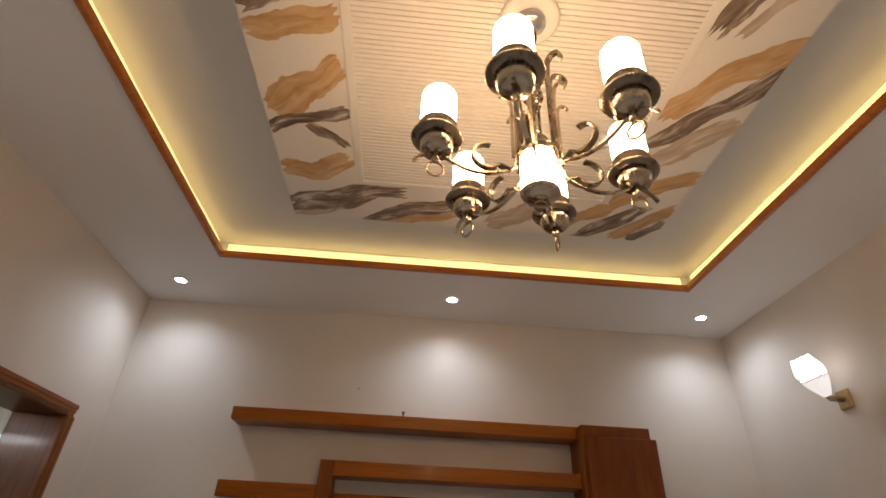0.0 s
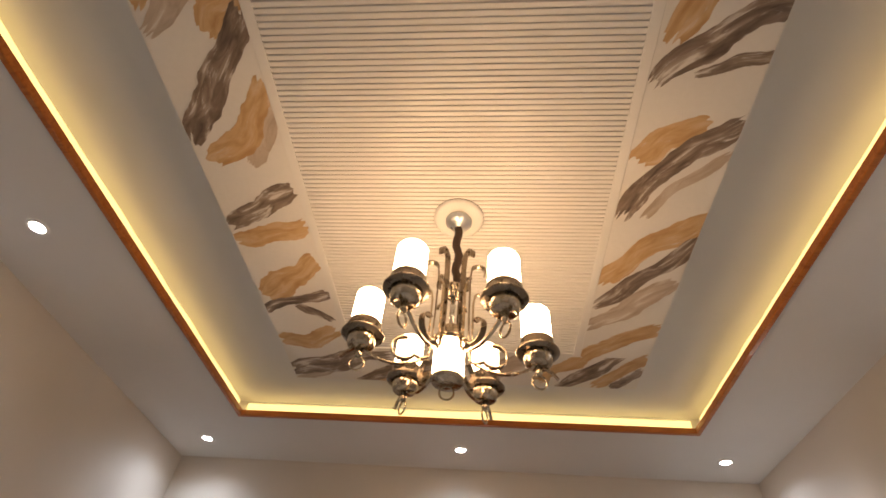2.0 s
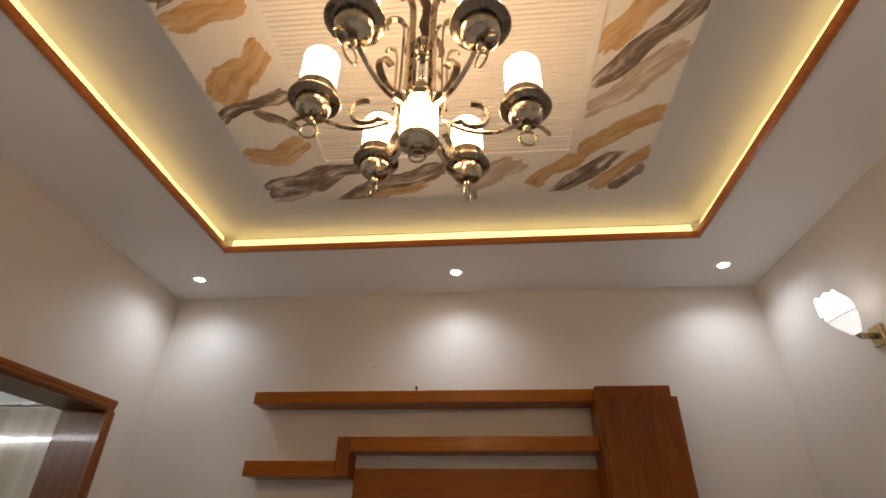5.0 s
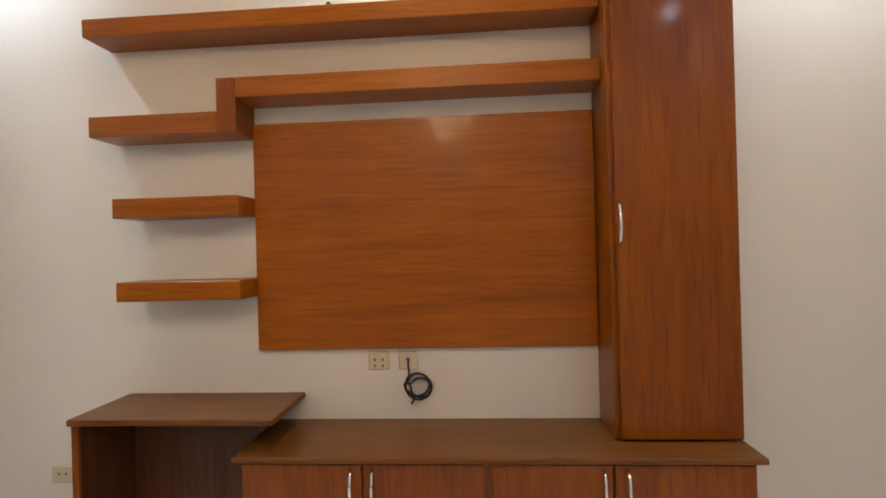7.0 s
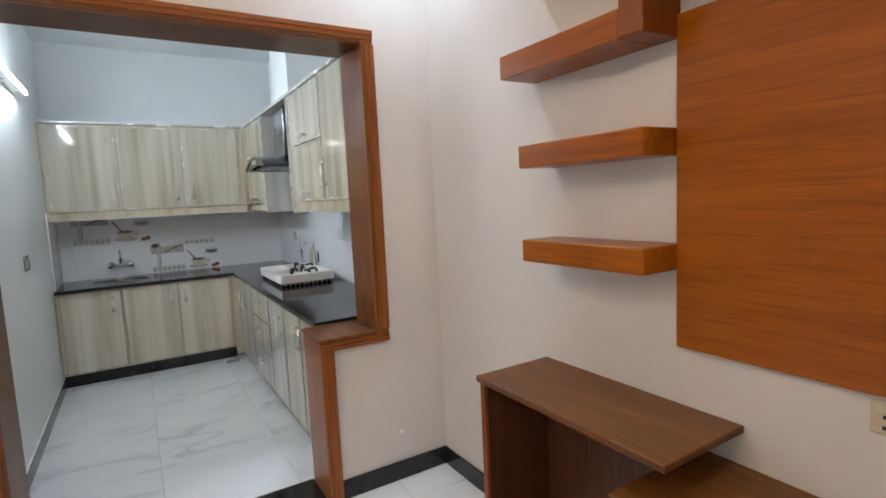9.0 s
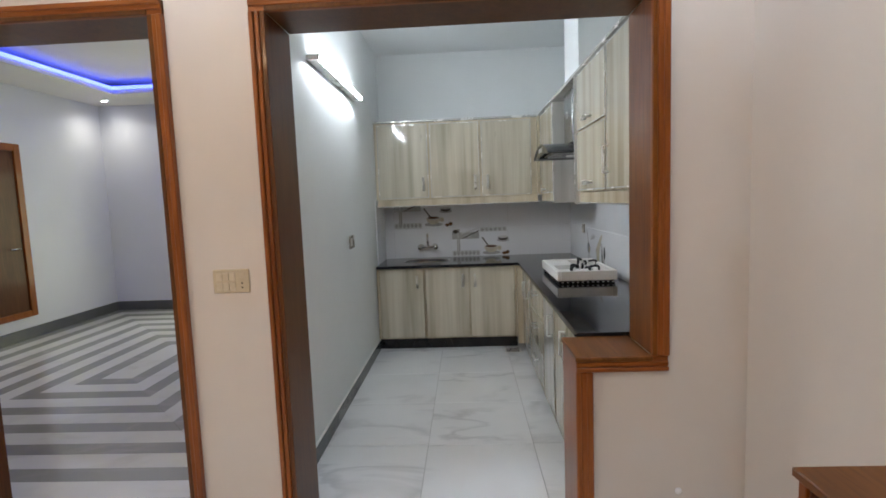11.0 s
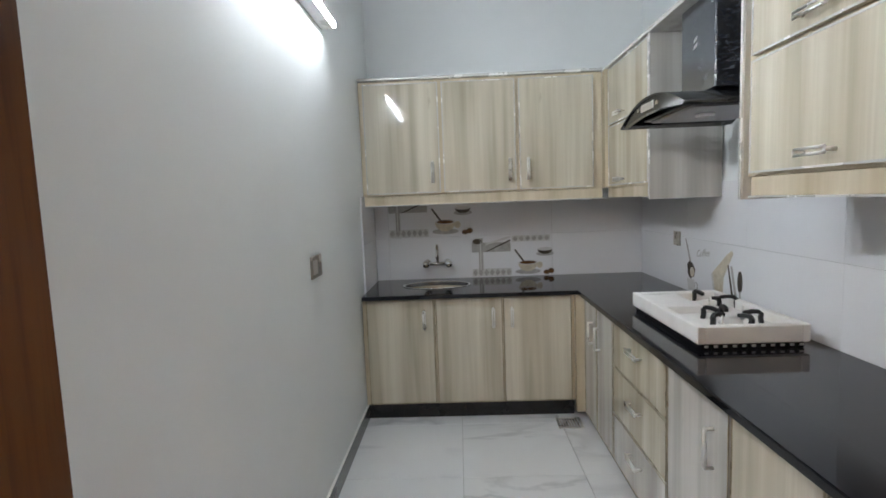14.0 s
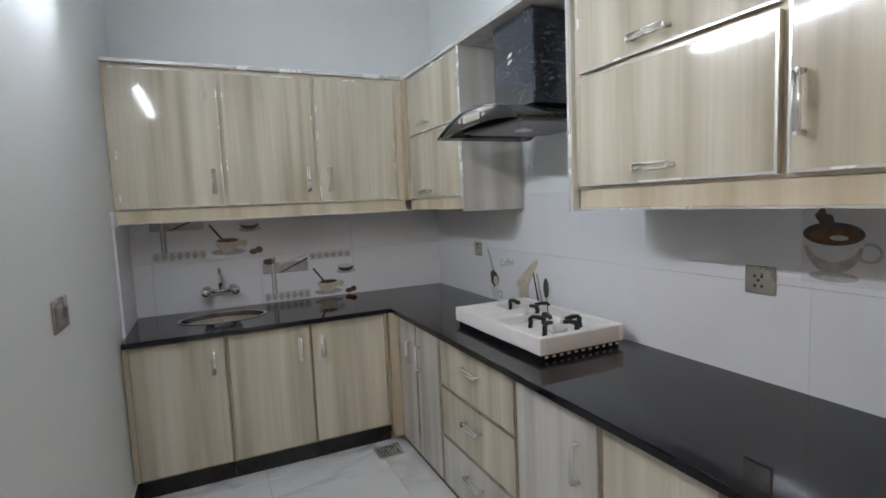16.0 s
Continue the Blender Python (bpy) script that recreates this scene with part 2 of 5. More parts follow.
# ---- building helpers ----
ORIGIN = {}


def block(bm, x0, x1, y0, y1, z0, z1, bevel=0.0, segments=1):
    """A box, with its edges rounded off, added to bm."""
    x0, x1, y0, y1, z0, z1 = min(x0, x1), max(x0, x1), min(y0, y1), max(y0, y1), min(z0, z1), max(z0, z1)
    made = bmesh.ops.create_cube(bm, size=1.0)["verts"]
    for v in made:
        v.co = Vector(((x0 + x1) / 2 + v.co.x * (x1 - x0), (y0 + y1) / 2 + v.co.y * (y1 - y0), (z0 + z1) / 2 + v.co.z * (z1 - z0)))
    if bevel:
        edges = list({e for v in made for e in v.link_edges})
        bmesh.ops.bevel(bm, geom=edges, offset=bevel, segments=segments, affect="EDGES", profile=0.5)
    return bm


def boxes(*rows, bevel=0.0, segments=1):
    bm = bmesh.new()
    for r in rows:
        block(bm, *r, bevel=bevel, segments=segments)
    return bm


def lathe(profile, centre=(0, 0, 0), steps=24, bm=None, loop=False, smooth=True):
    """A turned solid about the z axis through centre, from (radius, height) pairs."""
    bm = bm or bmesh.new()
    rings = []
    for r, h in profile:
        rings.append([bm.verts.new((centre[0] + r * math.cos(2 * math.pi * i / steps), centre[1] + r * math.sin(2 * math.pi * i / steps), centre[2] + h)) for i in range(steps)])
    for a, b in zip(rings, rings[1:] + (rings[:1] if loop else [])):
        for i in range(steps):
            j = (i + 1) % steps
            f = bm.faces.new((a[i], a[j], b[j], b[i]))
            f.smooth = smooth
    for ring in () if loop else (rings[0], rings[-1]):
        bm.faces.new(ring)
    bmesh.ops.recalc_face_normals(bm, faces=bm.faces)
    return bm


def tube(points, radius, steps=8, bm=None, flat=None):
    """A bar swept along points; flat=(width, thickness) sweeps a strip whose width is level and square to the path."""
    bm = bm or bmesh.new()
    pts = [Vector(p) for p in points]
    rings = []
    side = None
    for i, p in enumerate(pts):
        d = (pts[min(i + 1, len(pts) - 1)] - pts[max(i - 1, 0)]).normalized()
        if side is None:
            side = d.orthogonal().normalized() if flat is None else Vector(flat[2]).normalized()
        if flat is None:
            side = (side - d * side.dot(d)).normalized()
            up = d.cross(side)
            rings.append([bm.verts.new(p + radius * (side * math.cos(a) + up * math.sin(a))) for a in (2 * math.pi * k / steps for k in range(steps))])
        else:
            up = d.cross(side).normalized()
            w, h = flat[0] / 2, flat[1] / 2
            rings.append([bm.verts.new(p + side * a + up * b) for a, b in ((-w, -h), (w, -h), (w, h), (-w, h))])
    n = len(rings[0])
    for a, b in zip(rings, rings[1:]):
        for i in range(n):
            f = bm.faces.new((a[i], a[(i + 1) % n], b[(i + 1) % n], b[i]))
            f.smooth = flat is None
    bm.faces.new(rings[0])
    bm.faces.new(rings[-1])
    bmesh.ops.recalc_face_normals(bm, faces=bm.faces)
    return bm


def arc(centre, radius, a0, a1, steps, u=(1, 0, 0), v=(0, 0, 1)):
    """Points on an arc in the plane of u and v, angles in degrees."""
    c, u, v = Vector(centre), Vector(u), Vector(v)
    return [c + radius * (u * math.cos(radians(a0 + (a1 - a0) * i / steps)) + v * math.sin(radians(a0 + (a1 - a0) * i / steps))) for i in range(steps + 1)]


def plate(points, axis, level, thick, bm=None):
    """A thin flat piece: an outline in the two other axes, standing on axis=level, thick along it."""
    bm = bm or bmesh.new()
    def place(a, b, c):
        return (c, a, b) if axis == "x" else (a, c, b) if axis == "y" else (a, b, c)
    lo = [bm.verts.new(place(a, b, level)) for a, b in points]
    hi = [bm.verts.new(place(a, b, level + thick)) for a, b in points]
    n = len(points)
    bm.faces.new(lo)
    bm.faces.new(hi)
    for i in range(n):
        bm.faces.new((lo[i], lo[(i + 1) % n], hi[(i + 1) % n], hi[i]))
    bmesh.ops.recalc_face_normals(bm, faces=bm.faces)
    return bm


def oval(cx, cy, rx, ry, steps=20, a0=0, a1=360):
    full = a1 - a0 == 360
    n = steps if full else steps + 1
    return [(cx + rx * math.cos(radians(a0 + (a1 - a0) * i / steps)), cy + ry * math.sin(radians(a0 + (a1 - a0) * i / steps))) for i in range(n)]


def mesh_of(name, bm, material, origin):
    me = bpy.data.meshes.new(name)
    bmesh.ops.translate(bm, verts=bm.verts, vec=-Vector(origin))
    bm.to_mesh(me)
    bm.free()
    me.materials.append(material)
    return me


def thing(name, base, label, category, group=""):
    """An Empty at the base of a thing, for parts to hang on."""
    ob = new(name)
    ob.location, ob.empty_display_size = base, 0.1
    ORIGIN[ob.name] = Vector(base)
    return tagged(ob, label, category, group)


def part(name, bm, material, parent, label=""):
    """One mesh object, in world numbers, under a thing or a part."""
    base = ORIGIN[parent.name]
    ob = new(name, mesh_of(name, bm, material, base))
    ob.parent = parent
    ORIGIN[ob.name] = base
    return tagged(ob, label)


def solid(name, bm, material, base, label, category, group="", kind=""):
    """A thing that is one mesh."""
    ob = new(name, mesh_of(name, bm, material, base))
    ob.location = base
    ORIGIN[ob.name] = Vector(base)
    return tagged(ob, label, category, group, kind)


def setting(name, bm, material, label, category):
    return solid(name, bm, material, (0, 0, 0), label, category, kind="structure")


# ---- plan ----
W, SOUTH = 3.87, -5.6          # living room: x 0..W, y SOUTH..0
KW, KS = -3.42, -1.93          # kitchen: x KW..-0.245, y KS..0
WALL = -0.245                  # far face of the wall between living room and kitchen
BW, BN, BS = -5.1, -2.05, -6.15  # bedroom
SOFFIT, PANEL, RECESS, TOP = 2.985, 2.93, 3.10, 3.25
KCEIL = 2.92
NK = 0.045                     # kitchen face of the north wall
NB = NK - 0.016                # backs of what stands against its tiles

setting("wall_north", boxes((WALL, W + 0.15, 0, 0.15, -0.1, TOP), (KW - 0.14, WALL, NK, 0.15, -0.1, TOP)), PLASTER, "cream painted plaster wall behind the media unit", "wall")
setting("wall_east", boxes((W, W + 0.15, SOUTH - 0.15, 0, -0.1, TOP)), PLASTER, "cream painted plaster wall with a sconce", "wall")
setting("wall_south", boxes((0, W, SOUTH - 0.15, SOUTH, -0.1, TOP)), PLASTER, "plain cream painted plaster wall", "wall")
J = 0.02
setting("wall_west", boxes(
    (WALL, 0, -0.365 + J, 0, -0.1, TOP), (WALL, 0, -0.652 + J, -0.365 + J, -0.1, 0.778), (WALL, 0, -1.775 - J, -0.365 + J, 2.14 + J, TOP),
    (WALL, 0, -2.22 + J, -1.775 - J, -0.1, TOP), (WALL, 0, -3.245 - J, -2.22 + J, 2.15 + J, TOP), (WALL, 0, BS - 0.15, -3.245 - J, -0.1, TOP)),
    PLASTER, "cream wall with a kitchen opening and a bedroom doorway", "wall")
setting("wall_kitchen_west", boxes((KW - 0.14, KW, -2.05, NK, -0.1, TOP)), KPAINT, "grey-white painted kitchen end wall", "wall")
setting("wall_partition", boxes((BW - 0.15, WALL, -2.05, KS, -0.1, TOP)), KPAINT, "grey-white painted wall between kitchen and bedroom", "wall")
setting("wall_kitchen_north", boxes((KW, WALL, NK - 0.004, NK, 0.0, KCEIL)), KPAINT, "grey-white painted kitchen wall over the worktop", "wall")
WY0, WY1, WZ0, WZ1 = -4.83, -3.55, 0.34, 2.12
setting("wall_bedroom_west", boxes((BW - 0.2, BW, BS - 0.15, WY0, -0.1, TOP), (BW - 0.2, BW, WY1, -2.05, -0.1, TOP), (BW - 0.2, BW, WY0, WY1, -0.1, WZ0), (BW - 0.2, BW, WY0, WY1, WZ1, TOP)), BPAINT, "lilac-white bedroom wall with a tall window", "wall")
setting("wall_bedroom_south", boxes((BW, WALL, BS - 0.15, BS, -0.1, TOP)), BPAINT, "lilac-white bedroom wall with a dark door", "wall")
setting("wall_bedroom_north", boxes((BW, WALL, -2.054, -2.05, 0.0, SOFFIT)), BPAINT, "lilac-white bedroom side wall", "wall")
setting("floor_slab", boxes((BW - 0.15, W + 0.15, BS - 0.15, 0.15, -0.2, -0.006)), GROUT, "grey grout bed under the floor tiles", "floor")
setting("roof_slab", boxes((BW - 0.15, W + 0.15, BS - 0.15, 0.15, TOP, TOP + 0.1)), CEIL, "plain concrete slab over the rooms", "ceiling")

# living room ceiling: soffit ring, cove with lip, dropped printed panel with ribbed middle
CX0, CX1, CY0, CY1 = 0.658, 3.297, -4.94, -0.658
PX0, PX1, PY0, PY1 = 1.150, 2.848, -4.42, -1.175
IX0, IX1, IY0, IY1 = 1.457, 2.545, -4.16, -1.436
setting("ceiling_soffit", boxes((0, W, CY1 + 0.0265, 0, SOFFIT, SOFFIT + 0.012), (0, W, SOUTH, CY0 - 0.0265, SOFFIT, SOFFIT + 0.012), (0, CX0 - 0.0265, CY0 - 0.0265, CY1 + 0.0265, SOFFIT, SOFFIT + 0.012), (CX1 + 0.0265, W, CY0 - 0.0265, CY1 + 0.0265, SOFFIT, SOFFIT + 0.012)), CEIL, "white false ceiling border with downlights", "ceiling")
B = 0.066
setting("ceiling_recess", boxes((CX0 - B, CX1 + B, CY0 - B, CY1 + B, RECESS, RECESS + 0.03), (CX0 - B - 0.02, CX1 + B + 0.02, CY1 + B, CY1 + B + 0.02, SOFFIT + 0.012, RECESS + 0.03), (CX0 - B - 0.02, CX1 + B + 0.02, CY0 - B - 0.02, CY0 - B, SOFFIT + 0.012, RECESS + 0.03),
        (CX0 - B - 0.02, CX0 - B, CY0 - B, CY1 + B, SOFFIT + 0.012, RECESS + 0.03), (CX1 + B, CX1 + B + 0.02, CY0 - B, CY1 + B, SOFFIT + 0.012, RECESS + 0.03)), CEIL, "white recessed ceiling lit by the hidden cove strip", "ceiling")
print_border = setting("ceiling_print_border", boxes((PX0, PX1, IY1, PY1, PANEL, RECESS - 0.001, ), (PX0, PX1, PY0, IY0, PANEL, RECESS - 0.001), (PX0, IX0, IY0, IY1, PANEL, RECESS - 0.001), (IX1, PX1, IY0, IY1, PANEL, RECESS - 0.001)), PRINT, "cream ceiling border printed with ochre and umber strokes", "ceiling")


def ribbed_ceiling():
    bm = boxes((IX0 + 0.001, IX1 - 0.001, IY0 + 0.001, IY1 - 0.001, PANEL + 0.004, RECESS - 0.001))
    pitch, y = 0.0178, IY0 + 0.03
    while y < IY1 - 0.03:
        hw, top, drop = 0.0074, PANEL + 0.005, PANEL - 0.0015
        ring = []
        for x in (IX0 + 0.032, IX1 - 0.032):
            ring.append([bm.verts.new((x, y + a, z)) for a, z in ((-hw, top), (-hw * 0.92, drop + 0.0015), (-hw * 0.7, drop), (hw * 0.7, drop), (hw * 0.92, drop + 0.0015), (hw, top))])
        for i in range(5):
            bm.faces.new((ring[0][i], ring[0][i + 1], ring[1][i + 1], ring[1][i]))
        bm.faces.new(ring[0])
        bm.faces.new(ring[1])
        y += pitch
    for r in ((IX0 + 0.001, IX0 + 0.032, IY0, IY1), (IX1 - 0.032, IX1 - 0.001, IY0, IY1), (IX0 + 0.032, IX1 - 0.032, IY0, IY0 + 0.022), (IX0 + 0.032, IX1 - 0.032, IY1 - 0.022, IY1)):
        block(bm, *r, PANEL - 0.003, PANEL + 0.005, bevel=0.001)
    bmesh.ops.recalc_face_normals(bm, faces=bm.faces)
    return setting("ceiling_ribbed_panel", bm, RIBBED, "white ribbed ceiling panel in a plain frame", "ceiling")


ribbed_ceiling()
# brush strokes of the print: tone, ends, bow, width
STROKES_WEST = (
    ("O", 1.17, -3.43, 1.42, -3.49, -0.005, 0.07), ("U", 1.18, -3.35, 1.47, -3.47, 0.018, 0.05), ("P", 1.46, -3.26, 1.18, -2.93, -0.026, 0.056), ("O", 1.43, -3.31, 1.17, -3.01, 0.007, 0.067),
    ("O", 1.46, -3.01, 1.33, -2.93, 0.012, 0.065), ("U", 1.45, -2.96, 1.18, -2.59, 0.006, 0.077), ("P", 1.47, -2.69, 1.33, -2.5, -0.004, 0.05), ("O", 1.45, -2.76, 1.21, -2.5, -0.02, 0.073),
    ("S", 1.43, -2.38, 1.17, -2.22, 0.007, 0.071), ("O", 1.44, -2.22, 1.17, -2.15, -0.011, 0.075), ("O", 1.44, -2.02, 1.17, -1.83, 0.011, 0.115), ("U", 1.45, -1.83, 1.13, -1.72, 0.009, 0.05))
STROKES_EAST = (
    ("O", 2.64, -3.38, 2.59, -3.32, 0.007, 0.058), ("U", 2.83, -3.37, 2.59, -3.19, 0.051, 0.054), ("S", 2.87, -3.13, 2.59, -3.04, 0.062, 0.044), ("O", 2.87, -3.07, 2.58, -2.89, 0.054, 0.075),
    ("U", 2.86, -2.95, 2.58, -2.76, 0.04, 0.066), ("S", 2.86, -2.83, 2.68, -2.78, 0.01, 0.035), ("O", 2.74, -2.64, 2.57, -2.51, 0.019, 0.074), ("P", 2.84, -2.52, 2.64, -2.28, 0.012, 0.036),
    ("U", 2.85, -2.63, 2.57, -2.29, 0.039, 0.075), ("O", 2.85, -2.27, 2.57, -1.95, 0.02, 0.088), ("U", 2.85, -2.17, 2.56, -1.81, -0.024, 0.066), ("P", 2.84, -1.93, 2.55, -1.67, 0.005, 0.085))
STROKES_NORTH = (
    ("S", 1.43, -1.66, 1.3, -1.76, 0.009, 0.037), ("O", 1.43, -1.58, 1.16, -1.5, -0.024, 0.085), ("S", 1.64, -1.41, 1.17, -1.24, 0.021, 0.12), ("P", 1.36, -1.28, 1.16, -1.17, -0.013, 0.054),
    ("S", 1.99, -1.38, 1.50, -1.19, -0.011, 0.10), ("O", 1.88, -1.27, 1.59, -1.16, 0.003, 0.052), ("P", 2.30, -1.40, 2.08, -1.2, 0.004, 0.11), ("O", 2.55, -1.41, 2.37, -1.24, 0.0, 0.077),
    ("O", 2.83, -1.66, 2.55, -1.42, 0.016, 0.085), ("S", 2.83, -1.57, 2.5, -1.17, 0.008, 0.072), ("O", 2.84, -1.45, 2.66, -1.19, 0.0, 0.066), ("S", 2.84, -1.34, 2.74, -1.18, -0.005, 0.05))


def brush_stroke(row, rnd, lift):
    """A flat printed stroke with a wavering edge and ragged ends, kept inside the border's strip; u runs along it, v across."""
    tone, ax, ay, bx, by, bow, width = row
    a, b = Vector((ax, ay)), Vector((bx, by))
    along = (b - a).normalized()
    side = Vector((-along.y, along.x))
    mid = (a + b) / 2 + side * bow * 2
    strip_x = (PX0 + 0.001, IX0 - 0.001) if max(ax, bx) < IX0 + 0.03 else (IX1 + 0.001, PX1 - 0.001) if min(ax, bx) > IX1 - 0.03 else (PX0 + 0.001, PX1 - 0.001)
    low_y = -9.0 if strip_x[1] < IX0 or strip_x[0] > IX1 else IY1 + 0.001
    n, lanes = 30, 9
    bm = bmesh.new()
    uv = bm.loops.layers.uv.new("stroke")
    phase, u0 = rnd.uniform(0, 50), rnd.uniform(0, 40)
    ends = [(rnd.uniform(-0.09, 0.03), rnd.uniform(-0.09, 0.04)) for _ in range(lanes + 1)]
    spots = {}
    grid = []
    for j in range(lanes + 1):
        v = j / lanes - 0.5
        line = []
        for i in range(n + 1):
            q = i / n
            w = width * (1.16 + 0.45 * noise.noise(Vector((phase, q * 2.2, 0)))) * min(1.0, 0.75 + 2.2 * min(q, 1 - q))
            shift = 0.42 * width * noise.noise(Vector((phase + 9, q * 2.6, 0)))
            edge = 0.10 * width * noise.noise(Vector((phase, q * 14, v * 6))) if j in (0, lanes) else 0.0
            s = ends[j][0] + (1 - ends[j][0] - ends[j][1]) * q
            c = a * (1 - s) ** 2 + mid * 2 * s * (1 - s) + b * s * s
            d = (mid - a) * (1 - s) + (b - mid) * s
            d = Vector((-d.y, d.x)).normalized()
            c = c + d * (v * w + shift + edge)
            vert = bm.verts.new((min(max(c.x, strip_x[0]), strip_x[1]), min(max(c.y, low_y, PY0 + 0.001), PY1 - 0.001), PANEL - 0.0004 - 0.0003 * lift))
            spots[vert] = (u0 + s * (b - a).length, u0 + v * width)
            line.append(vert)
        grid.append(line)
    for p, q in zip(grid, grid[1:]):
        for i in range(n):
            f = bm.faces.new((p[i], p[i + 1], q[i + 1], q[i]))
            for loop in f.loops:
                loop[uv].uv = spots[loop.vert]
    bmesh.ops.reverse_faces(bm, faces=[f for f in bm.faces if f.normal.z > 0])
    part("printed_stroke", bm, BRUSH[tone], print_border)


def print_strokes():
    rnd = random.Random(12)
    rows = list(STROKES_WEST + STROKES_EAST + STROKES_NORTH)
    for x0, x1 in ((PX0 + 0.02, IX0 - 0.02), (IX1 + 0.02, PX1 - 0.02)):
        y = -3.62 if x0 < 2 else -3.5
        while y > PY0 + 0.16:
            rows.append((rnd.choice("OUSOP"), x1, y, x0, y + rnd.uniform(0.08, 0.22), rnd.uniform(-0.02, 0.03), rnd.uniform(0.05, 0.08)))
            y -= rnd.uniform(0.11, 0.17)
    for k in range(5):
        rows.append(("OUPSO"[k], 1.60 + 0.23 * k, -4.36, 1.40 + 0.23 * k, -4.22, 0.0, 0.06))
    for k, row in enumerate(rows):
        brush_stroke(row, rnd, k % 3)


print_strokes()
T0, T1 = SOFFIT - 0.011, SOFFIT + 0.024
setting("trim_cove", boxes((CX0 - 0.026, CX1 + 0.026, CY1, CY1 + 0.026, T0, T1), (CX0 - 0.026, CX1 + 0.026, CY0 - 0.026, CY0, T0, T1), (CX0 - 0.026, CX0, CY0, CY1, T0, T1), (CX1, CX1 + 0.026, CY0, CY1, T0, T1), bevel=0.003), TRIMWOOD, "orange-brown wooden bead round the ceiling cove", "trim")
COVE = glow("amber_led_strip", AMBER, COVE_E)


def cove_strip(a, b, k):
    """A light strip standing a little unevenly on the ledge behind the bead."""
    a, b = Vector(a), Vector(b)
    n = round((b - a).length / 0.06)
    side = Vector((-(b - a).y, (b - a).x, 0)).normalized()
    pts = [a.lerp(b, i / n) + side * 0.003 * noise.noise(Vector((i * 0.31, k, 0))) + Vector((0, 0, 0.007 * noise.noise(Vector((i * 0.23, k, 5))))) for i in range(n + 1)]
    solid("light_strip", tube(pts, 0, flat=(0.060, 0.008, (0, 0, 1))), COVE, tuple(a), "glowing amber light strip standing in the ceiling cove", "light strip", "cove strips")


RZ = SOFFIT + 0.056
cove_strip((CX0, CY1 + 0.044, RZ), (CX1, CY1 + 0.044, RZ), 1)
cove_strip((CX0, CY0 - 0.044, RZ), (CX1, CY0 - 0.044, RZ), 2)
cove_strip((CX0 - 0.044, CY0, RZ), (CX0 - 0.044, CY1, RZ), 3)
cove_strip((CX1 + 0.044, CY0, RZ), (CX1 + 0.044, CY1, RZ), 4)
setting("cove_ledge", boxes((CX0 - B, CX1 + B, CY1 + 0.0265, CY1 + B, SOFFIT + 0.0122, SOFFIT + 0.0225), (CX0 - B, CX1 + B, CY0 - B, CY0 - 0.0265, SOFFIT + 0.0122, SOFFIT + 0.0225), (CX0 - B, CX0 - 0.0265, CY0 - 0.0265, CY1 + 0.0265, SOFFIT + 0.0122, SOFFIT + 0.0225), (CX1 + 0.0265, CX1 + B, CY0 - 0.0265, CY1 + 0.0265, SOFFIT + 0.0122, SOFFIT + 0.0225)), CEIL, "white ledge inside the ceiling cove", "ledge")
setting("ceiling_kitchen", boxes((KW, WALL, KS, NK - 0.004, KCEIL, KCEIL + 0.05)), KPAINT, "white kitchen ceiling", "ceiling")
setting("ceiling_bedroom", boxes((BW, WALL, -2.75, -2.054, 2.9, 2.95), (BW, WALL, BS, -5.45, 2.9, 2.95), (BW, -4.4, -5.45, -2.75, 2.9, 2.95), (-0.95, WALL, -5.45, -2.75, 2.9, 2.95), (BW, WALL, BS, -2.054, 3.06, 3.1)), CEIL, "white bedroom ceiling with a recessed middle", "ceiling")

# floors
def tile_mesh(name, lx, ly, thick, material, bevel=0.0012):
    bm = bmesh.new()
    block(bm, 0, lx, 0, ly, -thick, 0, bevel=bevel)
    return mesh_of(name, bm, material, (0, 0, 0))


def lay(name, parent, meshes, x0, x1, y0, y1, gx, gy, pitch=0.61, z=0.0, gap=0.0025):
    """Square tiles from the joint lines gx, gy, cut at the edges of the floor."""
    ix = math.floor((x0 - gx) / pitch)
    while gx + ix * pitch < x1 - 0.01:
        iy = math.floor((y0 - gy) / pitch)
        while gy + iy * pitch < y1 - 0.01:
            a0, a1 = max(x0, gx + ix * pitch), min(x1, gx + (ix + 1) * pitch)
            b0, b1 = max(y0, gy + iy * pitch), min(y1, gy + (iy + 1) * pitch)
            key = (round(a1 - a0, 3), round(b1 - b0, 3))
            if min(key) > 0.012:
                if key not in meshes:
                    meshes[key] = tile_mesh(name, key[0] - gap, key[1] - gap, 0.008, meshes["material"])
                ob = new(name, meshes[key])
                ob.parent, ob.location = parent, (a0 + gap / 2, b0 + gap / 2, z)
            iy += 1
        ix += 1


floor_k = setting("floor_kitchen", boxes((KW, WALL - 0.02, KS, NK - 0.004, -0.0075, -0.004)), GROUT, "white veined porcelain tile kitchen floor", "floor")
floor_l = setting("floor_living", boxes((0, W, SOUTH, 0, -0.0075, -0.004)), GROUT, "ivory polished tile living room floor", "floor")
floor_b = setting("floor_bedroom", boxes((BW, WALL, BS, -2.054, -0.0075, -0.004)), GROUT, "grey and white striped marble bedroom floor", "floor")
setting("threshold_kitchen", boxes((WALL - 0.02, 0.0, -1.775, -0.652, -0.006, 0.004), bevel=0.002), BLACKSTONE, "black granite threshold in the kitchen opening", "threshold")
